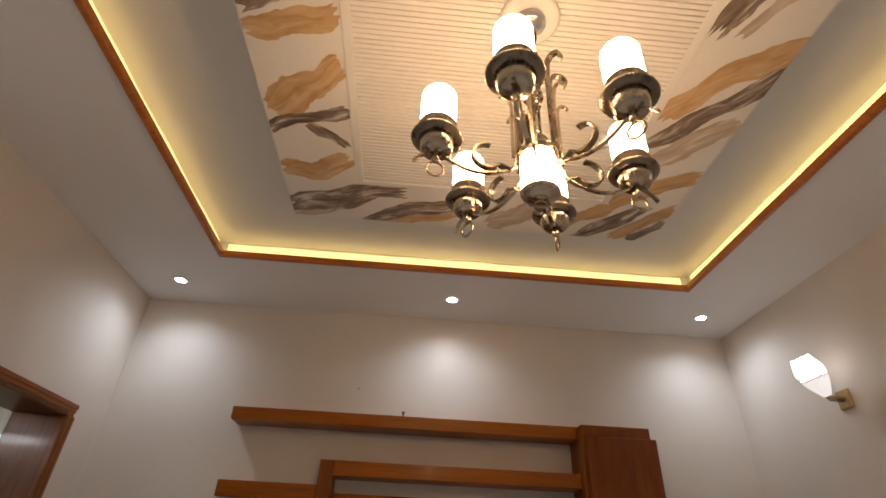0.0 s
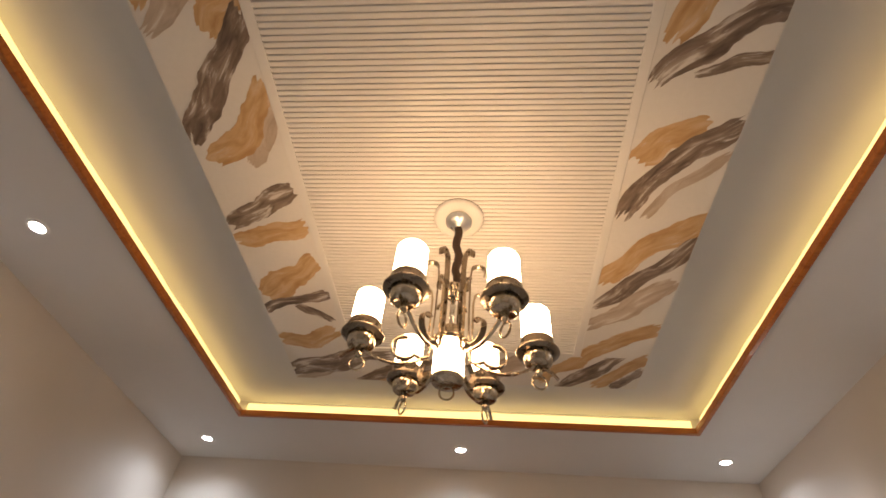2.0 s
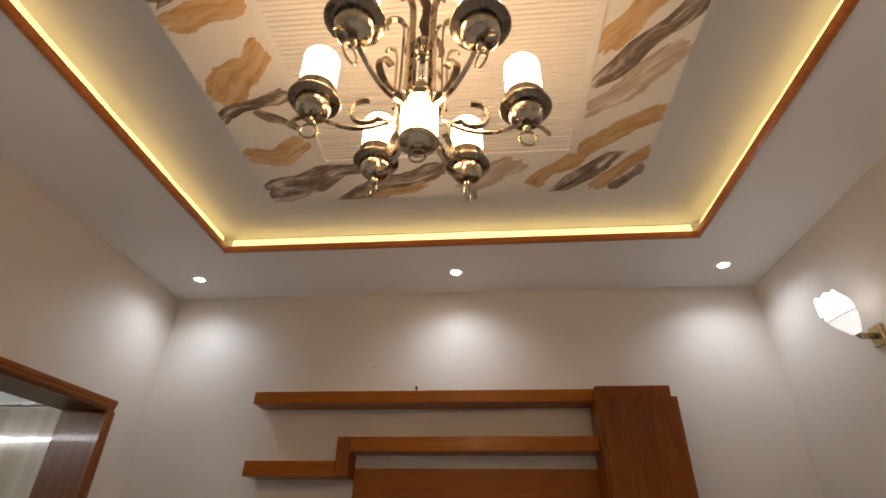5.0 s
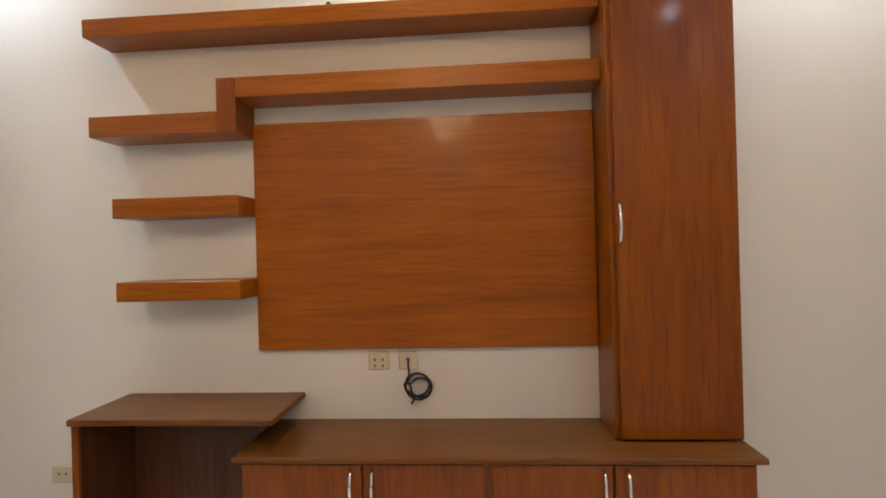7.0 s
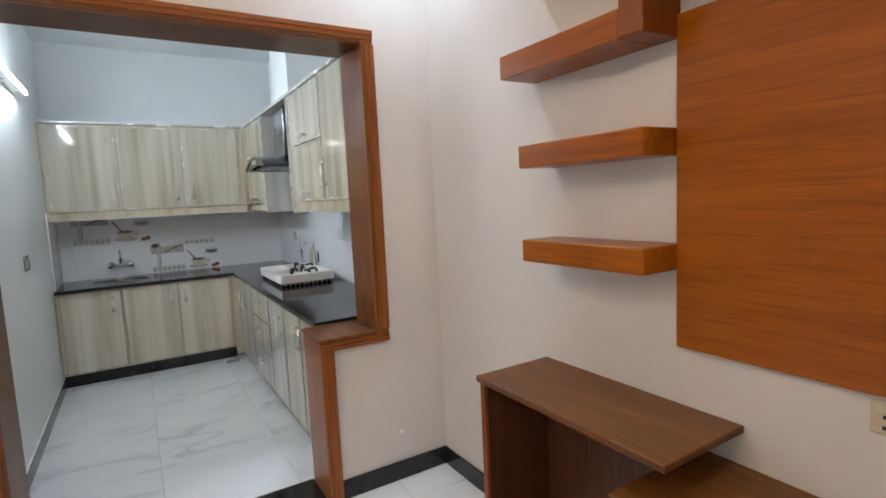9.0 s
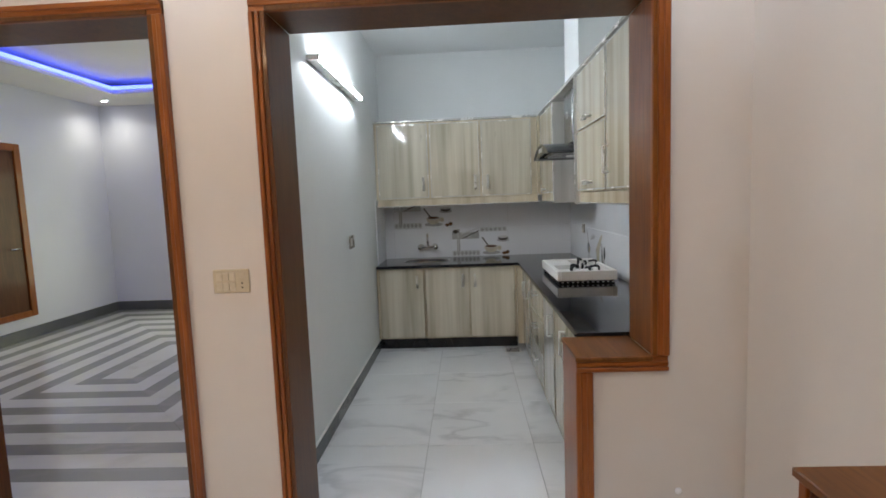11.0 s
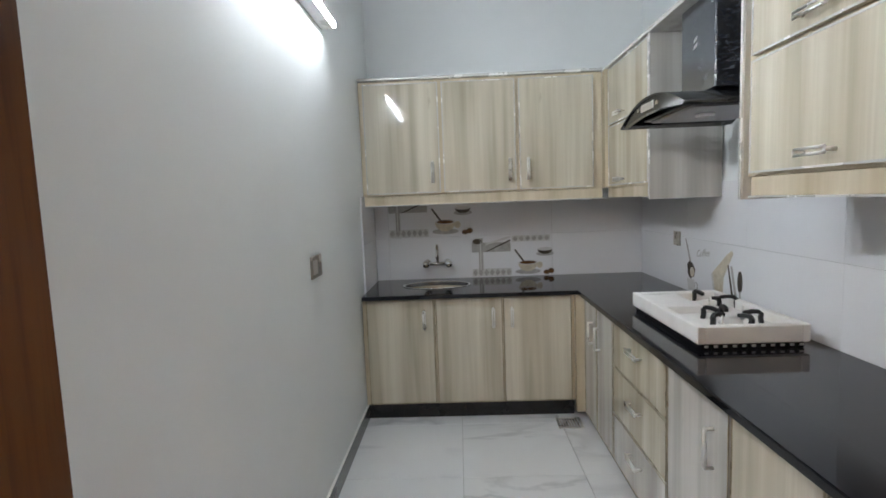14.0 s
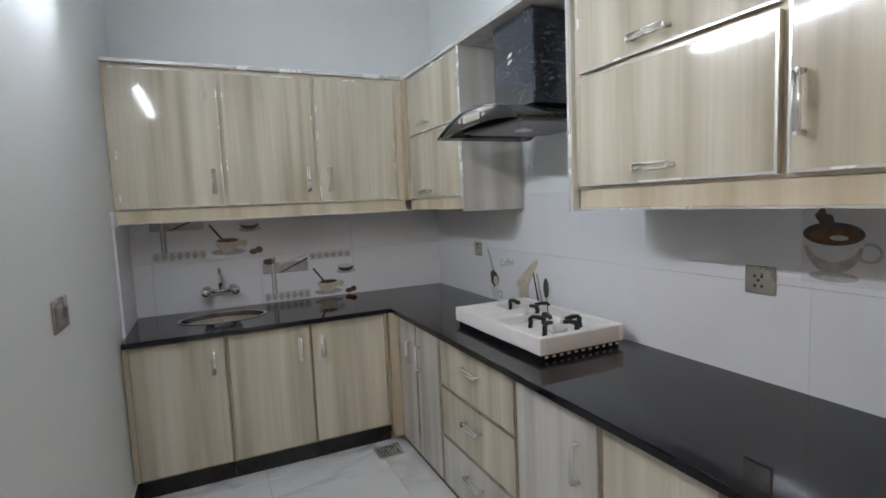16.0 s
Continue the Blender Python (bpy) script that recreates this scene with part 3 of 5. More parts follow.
setting("threshold_bedroom", boxes((WALL, 0.0, -3.245, -2.22, -0.006, 0.003), bevel=0.002), GREYSKIRT, "grey marble threshold in the bedroom doorway", "threshold")
H_ = 0.095
setting("baseboard_living", boxes((0.012, W, -0.012, 0, 0, H_), (0, 0.012, -0.59, 0, 0, H_), (W - 0.012, W, SOUTH, -0.012, 0, H_), (0, 0.012, -2.16, -1.84, 0, H_), (0, 0.012, SOUTH, -3.305, 0, H_), (0.012, W - 0.012, SOUTH, SOUTH + 0.012, 0, H_), bevel=0.002), BLACKSTONE, "black stone baseboard along the living room walls", "baseboard")
setting("baseboard_kitchen", boxes((-2.84, WALL, KS, KS + 0.012, 0, 0.09), bevel=0.002), GREYSKIRT, "grey tile baseboard along the kitchen wall", "baseboard")
setting("trim_kitchen", boxes((-2.84, WALL, KS, KS + 0.010, 0.0905, 0.097), bevel=0.001), WHITEPAINT, "white sealing bead on top of the kitchen baseboard", "trim")
setting("baseboard_bedroom", boxes((BW, BW + 0.012, BS, -2.054, 0, 0.13), (BW + 0.012, WALL, BS, BS + 0.012, 0, 0.13), bevel=0.002), GREYSKIRT, "grey tile baseboard round the bedroom", "baseboard")


# ---- openings ----
def grooved(bm, lo, hi, axis, across0, across1, proud):
    """Architrave strip on the wall x=0: three rounded fillets side by side."""
    n, w = 3, (across1 - across0) / 3
    for i in range(n):
        a, b = across0 + i * w + 0.0015, across0 + (i + 1) * w - 0.0015
        p = proud * (1.0, 0.82, 0.66)[i]
        if axis == "z":
            block(bm, 0, p, a, b, lo, hi, bevel=0.003)
        else:
            block(bm, 0, p, lo, hi, a, b, bevel=0.003)
    if axis == "z":
        block(bm, 0, proud * 0.5, min(across0, across1) + 0.002, max(across0, across1) - 0.002, lo, hi)
    else:
        block(bm, 0, proud * 0.5, lo, hi, min(across0, across1) + 0.002, max(across0, across1) - 0.002)
    return bm


def kitchen_opening():
    ob = thing("door_1", (0, -1.2, 0), "open stepped kitchen opening cased in red-brown varnished wood", "doorway")
    ob["kind"] = "structure"
    F, o = 0.03, 0.061
    part("architrave", grooved(bmesh.new(), 0, 2.14, "z", -1.775 - o, -1.775, F), FRAME_Z, ob)
    part("architrave", grooved(bmesh.new(), -1.775 - o, -0.365 + o, "y", 2.14 + o, 2.14, F), FRAME_Y, ob)
    part("architrave", grooved(bmesh.new(), 0.80, 2.14, "z", -0.365 + o, -0.365, F), FRAME_Z, ob)
    part("architrave", grooved(bmesh.new(), -0.652, -0.365 + o, "y", 0.80 - o, 0.80, F), FRAME_Y, ob)
    part("architrave", grooved(bmesh.new(), 0, 0.80 - o, "z", -0.652 + o, -0.652, F), FRAME_Z, ob)
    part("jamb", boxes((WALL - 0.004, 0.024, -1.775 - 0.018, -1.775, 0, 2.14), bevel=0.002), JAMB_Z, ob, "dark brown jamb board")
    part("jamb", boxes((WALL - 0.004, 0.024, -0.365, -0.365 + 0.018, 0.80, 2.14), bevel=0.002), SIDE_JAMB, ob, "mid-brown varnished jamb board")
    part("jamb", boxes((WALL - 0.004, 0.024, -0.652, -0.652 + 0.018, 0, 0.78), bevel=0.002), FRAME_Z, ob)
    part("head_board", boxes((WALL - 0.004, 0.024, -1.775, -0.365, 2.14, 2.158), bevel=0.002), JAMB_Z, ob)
    part("ledge", boxes((WALL - 0.02, 0.028, -0.655, -0.365, 0.78, 0.80), bevel=0.003), TOPWOOD, ob, "varnished wooden ledge on the half wall")


def bedroom_doorway():
    ob = thing("door_2", (0, -2.6, 0), "open bedroom doorway with a red-brown grooved frame", "doorway")
    ob["kind"] = "structure"
    F, o = 0.03, 0.055
    part("architrave", grooved(bmesh.new(), 0, 2.15, "z", -2.22 + o, -2.22, F), FRAME_Z, ob)
    part("architrave", grooved(bmesh.new(), 0, 2.15, "z", -3.245 - o, -3.245, F), FRAME_Z, ob)
    part("architrave", grooved(bmesh.new(), -3.245 - o, -2.22 + o, "y", 2.15 + o, 2.15, F), FRAME_Y, ob)
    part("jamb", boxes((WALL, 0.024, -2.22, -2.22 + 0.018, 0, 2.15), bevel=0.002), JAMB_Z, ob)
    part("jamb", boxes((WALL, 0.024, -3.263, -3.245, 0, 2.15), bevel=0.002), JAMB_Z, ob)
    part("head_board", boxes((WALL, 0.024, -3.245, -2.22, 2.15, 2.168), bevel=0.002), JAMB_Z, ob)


kitchen_opening()
bedroom_doorway()


# ---- media wall ----
def wall_shelf(x0, x1, z0, z1, label):
    return solid("wall_shelf", boxes((x0, x1, -0.165, 0, z0, z1), bevel=0.003), WOOD_X, (x0, 0, z0), label, "shelf", "floating shelves")


def media_wall():
    wall_shelf(0.869, 1.371, 1.511, 1.587, "short floating box shelf in varnished red-brown wood")
    wall_shelf(0.876, 1.371, 1.188, 1.263, "short floating box shelf below the other, varnished red-brown wood")
    wall_shelf(0.765, 2.732, 2.218, 2.287, "long floating top shelf in red-brown wood reaching the tall cabinet")
    step = thing("stepped_shelf", (1.3, 0, 1.83), "stepped floating shelf in red-brown wood above the panel", "shelf", "floating shelves")
    part("lower_board", boxes((0.782, 1.296, -0.165, 0, 1.827, 1.907), bevel=0.003), WOOD_X, step)
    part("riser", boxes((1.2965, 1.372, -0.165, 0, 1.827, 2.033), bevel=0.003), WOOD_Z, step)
    part("upper_board", boxes((1.3725, 2.732, -0.165, 0, 1.956, 2.033), bevel=0.003), WOOD_X, step)
    solid("tv_panel", boxes((1.374, 2.733, -0.024, 0, 0.967, 1.885), bevel=0.002), WOOD_X, (2.05, 0, 0.967), "large varnished wooden backing panel fixed on the wall", "wall panel")
    cab = thing("tall_cabinet", (2.95, -0.12, 0.6805), "tall closed cabinet in red-brown wood standing on the bench", "cabinet")
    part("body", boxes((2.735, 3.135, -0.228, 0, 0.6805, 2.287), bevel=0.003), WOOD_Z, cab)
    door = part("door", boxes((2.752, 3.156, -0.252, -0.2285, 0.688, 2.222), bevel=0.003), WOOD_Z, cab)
    bow = [(2.758, -0.253, 1.356), (2.758, -0.274, 1.375)] + [(2.758, -0.274 - 0.012 * math.sin(math.pi * k / 8), 1.375 + 0.113 * k / 8) for k in range(1, 8)] + [(2.758, -0.274, 1.488), (2.758, -0.253, 1.507)]
    part("handle", tube(bow, 0.006, 8), CHROME, door, "bright bow handle")
    low = thing("low_cabinet", (2.3, -0.19, 0), "long low media bench with four doors in red-brown wood", "cabinet")
    part("top", boxes((1.432, 3.162, -0.388, 0, 0.66, 0.680), bevel=0.003), TOPWOOD, low)
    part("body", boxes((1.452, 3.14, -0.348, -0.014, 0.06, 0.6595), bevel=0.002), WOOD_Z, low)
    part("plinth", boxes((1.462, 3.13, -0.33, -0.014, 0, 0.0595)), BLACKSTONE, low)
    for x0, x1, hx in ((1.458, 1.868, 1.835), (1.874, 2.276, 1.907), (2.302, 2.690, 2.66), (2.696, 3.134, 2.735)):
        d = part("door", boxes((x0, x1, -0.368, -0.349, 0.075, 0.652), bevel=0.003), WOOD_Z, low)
        hb = [(hx, -0.369, 0.508), (hx, -0.388, 0.52)] + [(hx, -0.388 - 0.01 * math.sin(math.pi * k / 8), 0.52 + 0.105 * k / 8) for k in range(1, 8)] + [(hx, -0.388, 0.625), (hx, -0.369, 0.637)]
        part("handle", tube(hb, 0.0055, 8), CHROME, d, "bright bow handle")
    desk = thing("console_desk", (1.15, -0.17, 0), "open-fronted console in brown wood over the bench end", "desk")
    part("top", boxes((0.806, 1.556, -0.338, 0, 0.768, 0.79), bevel=0.003), TOPWOOD, desk)
    part("side_panel", boxes((0.816, 0.842, -0.328, -0.014, 0, 0.7675), bevel=0.002), WOOD_Z, desk)
    # added dark sheet and darkened boards stand for the shade under the top
    part("lining", boxes((0.8422, 0.848, -0.32, -0.041, 0.0, 0.7612)), SHADE_AND_DARKWOOD, desk, "dark sheet standing for the shade inside the console")
    part("back_panel", boxes((0.8425, 1.45, -0.04, -0.022, 0, 0.7615), bevel=0.001), SHADE_AND_DARKWOOD, desk)
    part("bottom_shelf", boxes((0.8485, 1.45, -0.31, -0.041, 0.06, 0.085), bevel=0.002), SHADE_AND_DARKWOOD, desk)


def socket_plate(name, base, u, n, w, h, label, plate_mat, holes, keys=()):
    """A wall plate; u is the level axis along the wall, n the outward way. holes and keys are (across, up, half width, half height)."""
    ob = thing(name, base, label, "socket" if "socket" in name else "switch")
    u, n, b = Vector(u), Vector(n), Vector(base)

    def slab(a0, a1, c0, c1, d0, d1, bevel):
        bm = bmesh.new()
        p, q = b + u * a0 + n * d0, b + u * a1 + n * d1
        block(bm, p.x, q.x, p.y, q.y, b.z + c0, b.z + c1, bevel=bevel)
        return bm
    part("plate", slab(-w / 2, w / 2, -h / 2, h / 2, 0.0, 0.009, 0.003), plate_mat, ob)
    for a, c, hw, hh in keys:
        part("key", slab(a - hw, a + hw, c - hh, c + hh, 0.0092, 0.0125, 0.001), IVORY2 if plate_mat is IVORY else BRONZEPLATE, ob)
    for a, c, hw, hh in holes:
        part("hole", slab(a - hw, a + hw, c - hh, c + hh, 0.0093, 0.0105, 0.0), DARKHOLE, ob)
    return ob


def media_bits():
    dots = [(-0.016, 0.004, 0.004, 0.004), (0.016, 0.004, 0.004, 0.004), (-0.016, -0.02, 0.004, 0.004), (0.016, -0.02, 0.004, 0.004)]
    socket_plate("wall_socket", (1.864, 0, 0.916), (1, 0, 0), (0, -1, 0), 0.084, 0.072, "ivory socket plate with two switches under the panel", IVORY, dots, [(-0.018, 0.024, 0.014, 0.009), (0.018, 0.024, 0.014, 0.009)])
    socket_plate("wall_socket", (1.983, 0, 0.916), (1, 0, 0), (0, -1, 0), 0.076, 0.072, "ivory cable outlet plate under the panel", IVORY, [(0.0, 0.004, 0.006, 0.006)])
    socket_plate("wall_socket", (0.50, 0, 0.45), (1, 0, 0), (0, -1, 0), 0.1, 0.072, "ivory socket plate low on the wall beside the console", IVORY, dots[:2])
    pts = [(1.985, -0.012, 0.92), (1.986, -0.03, 0.90), (1.988, -0.022, 0.86)]
    for k in range(0, 78):
        a = math.pi * 0.85 - k * 2 * math.pi / 20
        turn = k // 20
        r = (0.053, 0.040, 0.049, 0.044)[turn] - 0.005 * math.sin(k * 0.37)
        ox, oz = ((0, 0), (0.006, -0.005), (-0.006, 0.004), (0.003, 0.006))[turn]
        pts.append((2.022 + ox + r * math.cos(a), -0.008 - 0.009 * turn - 0.006 * (k % 20) / 20, 0.816 + oz + r * math.sin(a) * 0.98))
    pts += [(2.0, -0.02, 0.785), (2.005, -0.02, 0.765), (1.995, -0.02, 0.745)]
    solid("cable_coil", tube(pts, 0.0042, 6), BLACKRUBBER, (2.022, 0, 0.816), "coiled black cable hanging from the outlet plate", "cable")
    nail = lathe([(0.001, 0), (0.004, 0), (0.005, 0.004), (0.001, 0.006)], (0, 0, 0), 8)
    bmesh.ops.rotate(nail, verts=nail.verts, matrix=Matrix.Rotation(radians(90), 3, "X"))
    bmesh.ops.translate(nail, verts=nail.verts, vec=(1.433, 0, 2.476))
    solid("nail", nail, BLACKRUBBER, (1.433, 0, 2.476), "small dark nail head in the cream wall", "nail")
    cap = lathe([(0.001, 0), (0.014, 0), (0.013, 0.004), (0.001, 0.006)], (0, 0, 0), 16)
    bmesh.ops.rotate(cap, verts=cap.verts, matrix=Matrix.Rotation(radians(90), 3, "Y"))
    bmesh.ops.translate(cap, verts=cap.verts, vec=(0, -0.256, 0.243))
    solid("round_cover_plate", cap, WHITEPAINT, (0, -0.256, 0.243), "small round white cover plate low on the wall", "cover plate")
    bm = lathe([(0.006, 0), (0.008, 0.004), (0.004, 0.012), (0.005, 0.03), (0.011, 0.036), (0.006, 0.044)], (0, 0, 0), 10)
    bmesh.ops.translate(bm, verts=bm.verts, vec=(1.722, -0.09, 2.2872))
    solid("hook", bm, BLACKRUBBER, (1.722, -0.09, 2.287), "small dark metal stub standing on the top shelf", "hook")
    keys = [(-0.045 + 0.026 * i, c, 0.0115, 0.016) for i in range(3) for c in (0.019, -0.021)]
    socket_plate("light_switch", (0.0, -1.985, 1.135), (0, 1, 0), (1, 0, 0), 0.145, 0.094, "wide ivory switch board between the two doorways", IVORY, [(0.044, -0.008, 0.003, 0.003), (0.044, -0.026, 0.003, 0.003)], keys + [(0.046, 0.022, 0.012, 0.012)])


media_wall()
media_bits()


# ---- kitchen ----
ALU = plain("bright_edge_strip", (0.82, 0.82, 0.80), 0.25, 0.35, 0.05, 8, 200, 0.02)
TANEDGE = plain("tan_edge_strip", (0.30, 0.255, 0.17), 0.3, 0.15, 0.15, 8, 200, 0.02)
BAR = 0.0045
PRINTGREY = plain("print_grey", (0.45, 0.44, 0.43), 0.12, vary=0.25, scale=30)
PRINTDARK = plain("print_dark", (0.09, 0.075, 0.06), 0.12, vary=0.4, scale=40)
PRINTCREAM = plain("print_cream", (0.62, 0.56, 0.45), 0.12, vary=0.2, scale=30)
PRINTBROWN = plain("print_coffee", (0.16, 0.08, 0.035), 0.12, vary=0.5, scale=40)
PRINTTILE = plain("print_tile_ground", (0.70, 0.70, 0.72), 0.1, vary=0.05, scale=20)
PRINTPALE = plain("print_pale_grey", (0.66, 0.66, 0.66), 0.1, vary=0.1, scale=30)


def door_front(parent, axis, plane, a0, a1, z0, z1, material, handle=None, out=-1, name="door", thick=0.018):
    """A flat door with bright edge strips. axis 'x': it lies along x on y=plane and opens to -y; 'y': along y on x=plane, to +x.
    handle: (position along, z low, z high) upright, or (low, high, z) when marked 'level'."""
    def slab(p0, p1, q0, q1, d0, d1, bevel=0.0, bm=None):
        bm = bm or bmesh.new()
        if axis == "x":
            return block(bm, p0, p1, plane - d1, plane - d0, q0, q1, bevel=bevel)
        return block(bm, plane + d0, plane + d1, p0, p1, q0, q1, bevel=bevel)
    d = part(name, slab(a0, a1, z0, z1, 0, thick, 0.0015), material, parent)
    e, lip = (0.0065 if z0 > 1 else 0.005), 0.002
    bm = slab(a0, a0 + e, z0, z1, thick + 0.0002, thick + lip)
    slab(a1 - e, a1, z0, z1, thick + 0.0002, thick + lip, bm=bm)
    slab(a0 + e, a1 - e, z0, z0 + e, thick + 0.0002, thick + lip, bm=bm)
    slab(a0 + e, a1 - e, z1 - e, z1, thick + 0.0002, thick + lip, bm=bm)
    if z0 > 1:
        part("edge_strip", bm, ALU, d, "bright metal edge strip")
    else:
        part("edge_strip", bm, TANEDGE, d, "tan edge strip")
    if handle:
        def at(a, z, dep):
            return (a, plane - dep, z) if axis == "x" else (plane + dep, a, z)
        if handle[0] == "level":
            _, p, q, z = handle
            ends = [(p, z), (q, z)]
            rail = [((p, z + s), (q, z + s)) for s in (-0.008, 0.008)]
        else:
            p, z_lo, z_hi = handle
            ends = [(p, z_lo), (p, z_hi)]
            rail = [((p + s, z_lo), (p + s, z_hi)) for s in (-0.006, 0.006)]
        bm = bmesh.new()
        for a, z in ends:
            tube([at(a, z, thick), at(a, z, thick + 0.03)], 0.006, 8, bm)
        for (a, z), (b, w) in rail:
            tube([at(a, z, thick + 0.028), at(b, w, thick + 0.028)], BAR, 8, bm)
        part("handle", bm, STEEL, d, "slim double-rail steel handle")
    return d


def base_units():
    fx = -2.80
    for y0, y1, doors, label in ((-1.925, -1.47, [(-1.898, -1.476, -1.535)], "pale wood sink base unit with one door"),
                                 (-1.469, -0.60, [(-1.462, -1.048, -1.105), (-1.042, -0.622, -0.99)], "pale wood base unit with two doors")):
        u = thing("base_unit", (fx - 0.28, (y0 + y1) / 2, 0), label, "cabinet", "kitchen base units")
        part("body", boxes((KW + 0.012, fx - 0.0005, y0, y1, 0.105, 0.789), bevel=0.001), CARC, u)
        part("plinth", boxes((KW + 0.012, fx - 0.035, y0, y1, 0, 0.1045), bevel=0.001), BLACKSTONE, u)
        for a, b, h in doors:
            door_front(u, "y", fx, a, b, 0.115, 0.782, PALE, (h, 0.60, 0.715))
    fy = -0.53
    solid("corner_post", boxes((-2.80, -2.7555, -0.5995, fy, 0.045, 0.789), bevel=0.002), CARC, (-2.78, -0.57, 0.045), "tan corner filler post between the base units", "filler post")
    def unit(x0, x1, label):
        u = thing("base_unit", ((x0 + x1) / 2, fy + 0.28, 0), label, "cabinet", "kitchen base units")
        part("body", boxes((x0, x1, fy + 0.0005, NB, 0.045, 0.789), bevel=0.001), CARC, u)
        part("plinth", boxes((x0, x1, fy + 0.004, NB, 0, 0.0445), bevel=0.001), BLACKSTONE, u)
        return u
    u = unit(-2.755, -2.182, "grey weathered-wood corner base unit with two doors")
    door_front(u, "x", fy, -2.75, -2.485, 0.05, 0.782, PALE2, (-2.565, 0.54, 0.66))
    door_front(u, "x", fy, -2.479, -2.188, 0.05, 0.782, PALE2, (-2.43, 0.54, 0.66))
    u = unit(-2.181, -1.521, "pale wood unit of three drawers under the hob")
    for z0, z1 in ((0.545, 0.782), (0.30, 0.537), (0.05, 0.292)):
        door_front(u, "x", fy, -2.175, -1.527, z0, z1, PALE if z0 > 0.2 else PALE2, ("level", -1.92, -1.79, (z0 + z1) / 2 + 0.03), name="drawer")
    u = unit(-1.52, -1.084, "grey weathered-wood base unit with one door")
    door_front(u, "x", fy, -1.514, -1.09, 0.05, 0.782, PALE2, (-1.178, 0.55, 0.675))
    u = unit(-1.083, WALL - 0.004, "pale wood base unit with two doors at the half wall")
    door_front(u, "x", fy, -1.077, -0.71, 0.05, 0.782, PALE, (-0.752, 0.565, 0.69))
    door_front(u, "x", fy, -0.702, WALL - 0.012, 0.05, 0.782, PALE, (-0.66, 0.565, 0.69))


def worktop():
    bm = bmesh.new()
    outer = [(KW + 0.012, KS + 0.012), (-2.752, KS + 0.012), (-2.752, -0.588), (WALL - 0.022, -0.588), (WALL - 0.022, NB + 0.001), (KW + 0.012, NB + 0.001)]
    inner = oval(-3.12, -1.465, 0.152, 0.225, 28)
    for loop in (outer, inner):
        vs = [bm.verts.new((x, y, 0.815)) for x, y in loop]
        for i in range(len(vs)):
            bm.edges.new((vs[i], vs[(i + 1) % len(vs)]))
    bmesh.ops.triangle_fill(bm, use_beauty=True, edges=bm.edges[:])
    faces = bm.faces[:]
    low = bmesh.ops.extrude_face_region(bm, geom=faces)
    bmesh.ops.translate(bm, verts=[g for g in low["geom"] if isinstance(g, bmesh.types.BMVert)], vec=(0, 0, -0.025))
    bmesh.ops.recalc_face_normals(bm, faces=bm.faces)
    sharp = [e for e in bm.edges if len(e.link_faces) == 2 and e.calc_face_angle(0) > 1.0 and all(v.co.z > 0.81 for v in e.verts)]
    bmesh.ops.bevel(bm, geom=sharp, offset=0.004, segments=2, affect="EDGES", profile=0.5)
    solid("worktop", bm, GRANITE, (-2.0, -0.3, 0.79), "polished black granite worktop turning the corner", "worktop")


def oval_lathe(cx, cy, sx, sy, profile, steps=28, loop=False):
    bm = lathe(profile, (0, 0, 0), steps, loop=loop)
    for v in bm.verts:
        v.co.x, v.co.y = cx + v.co.x * sx, cy + v.co.y * sy
    return bm


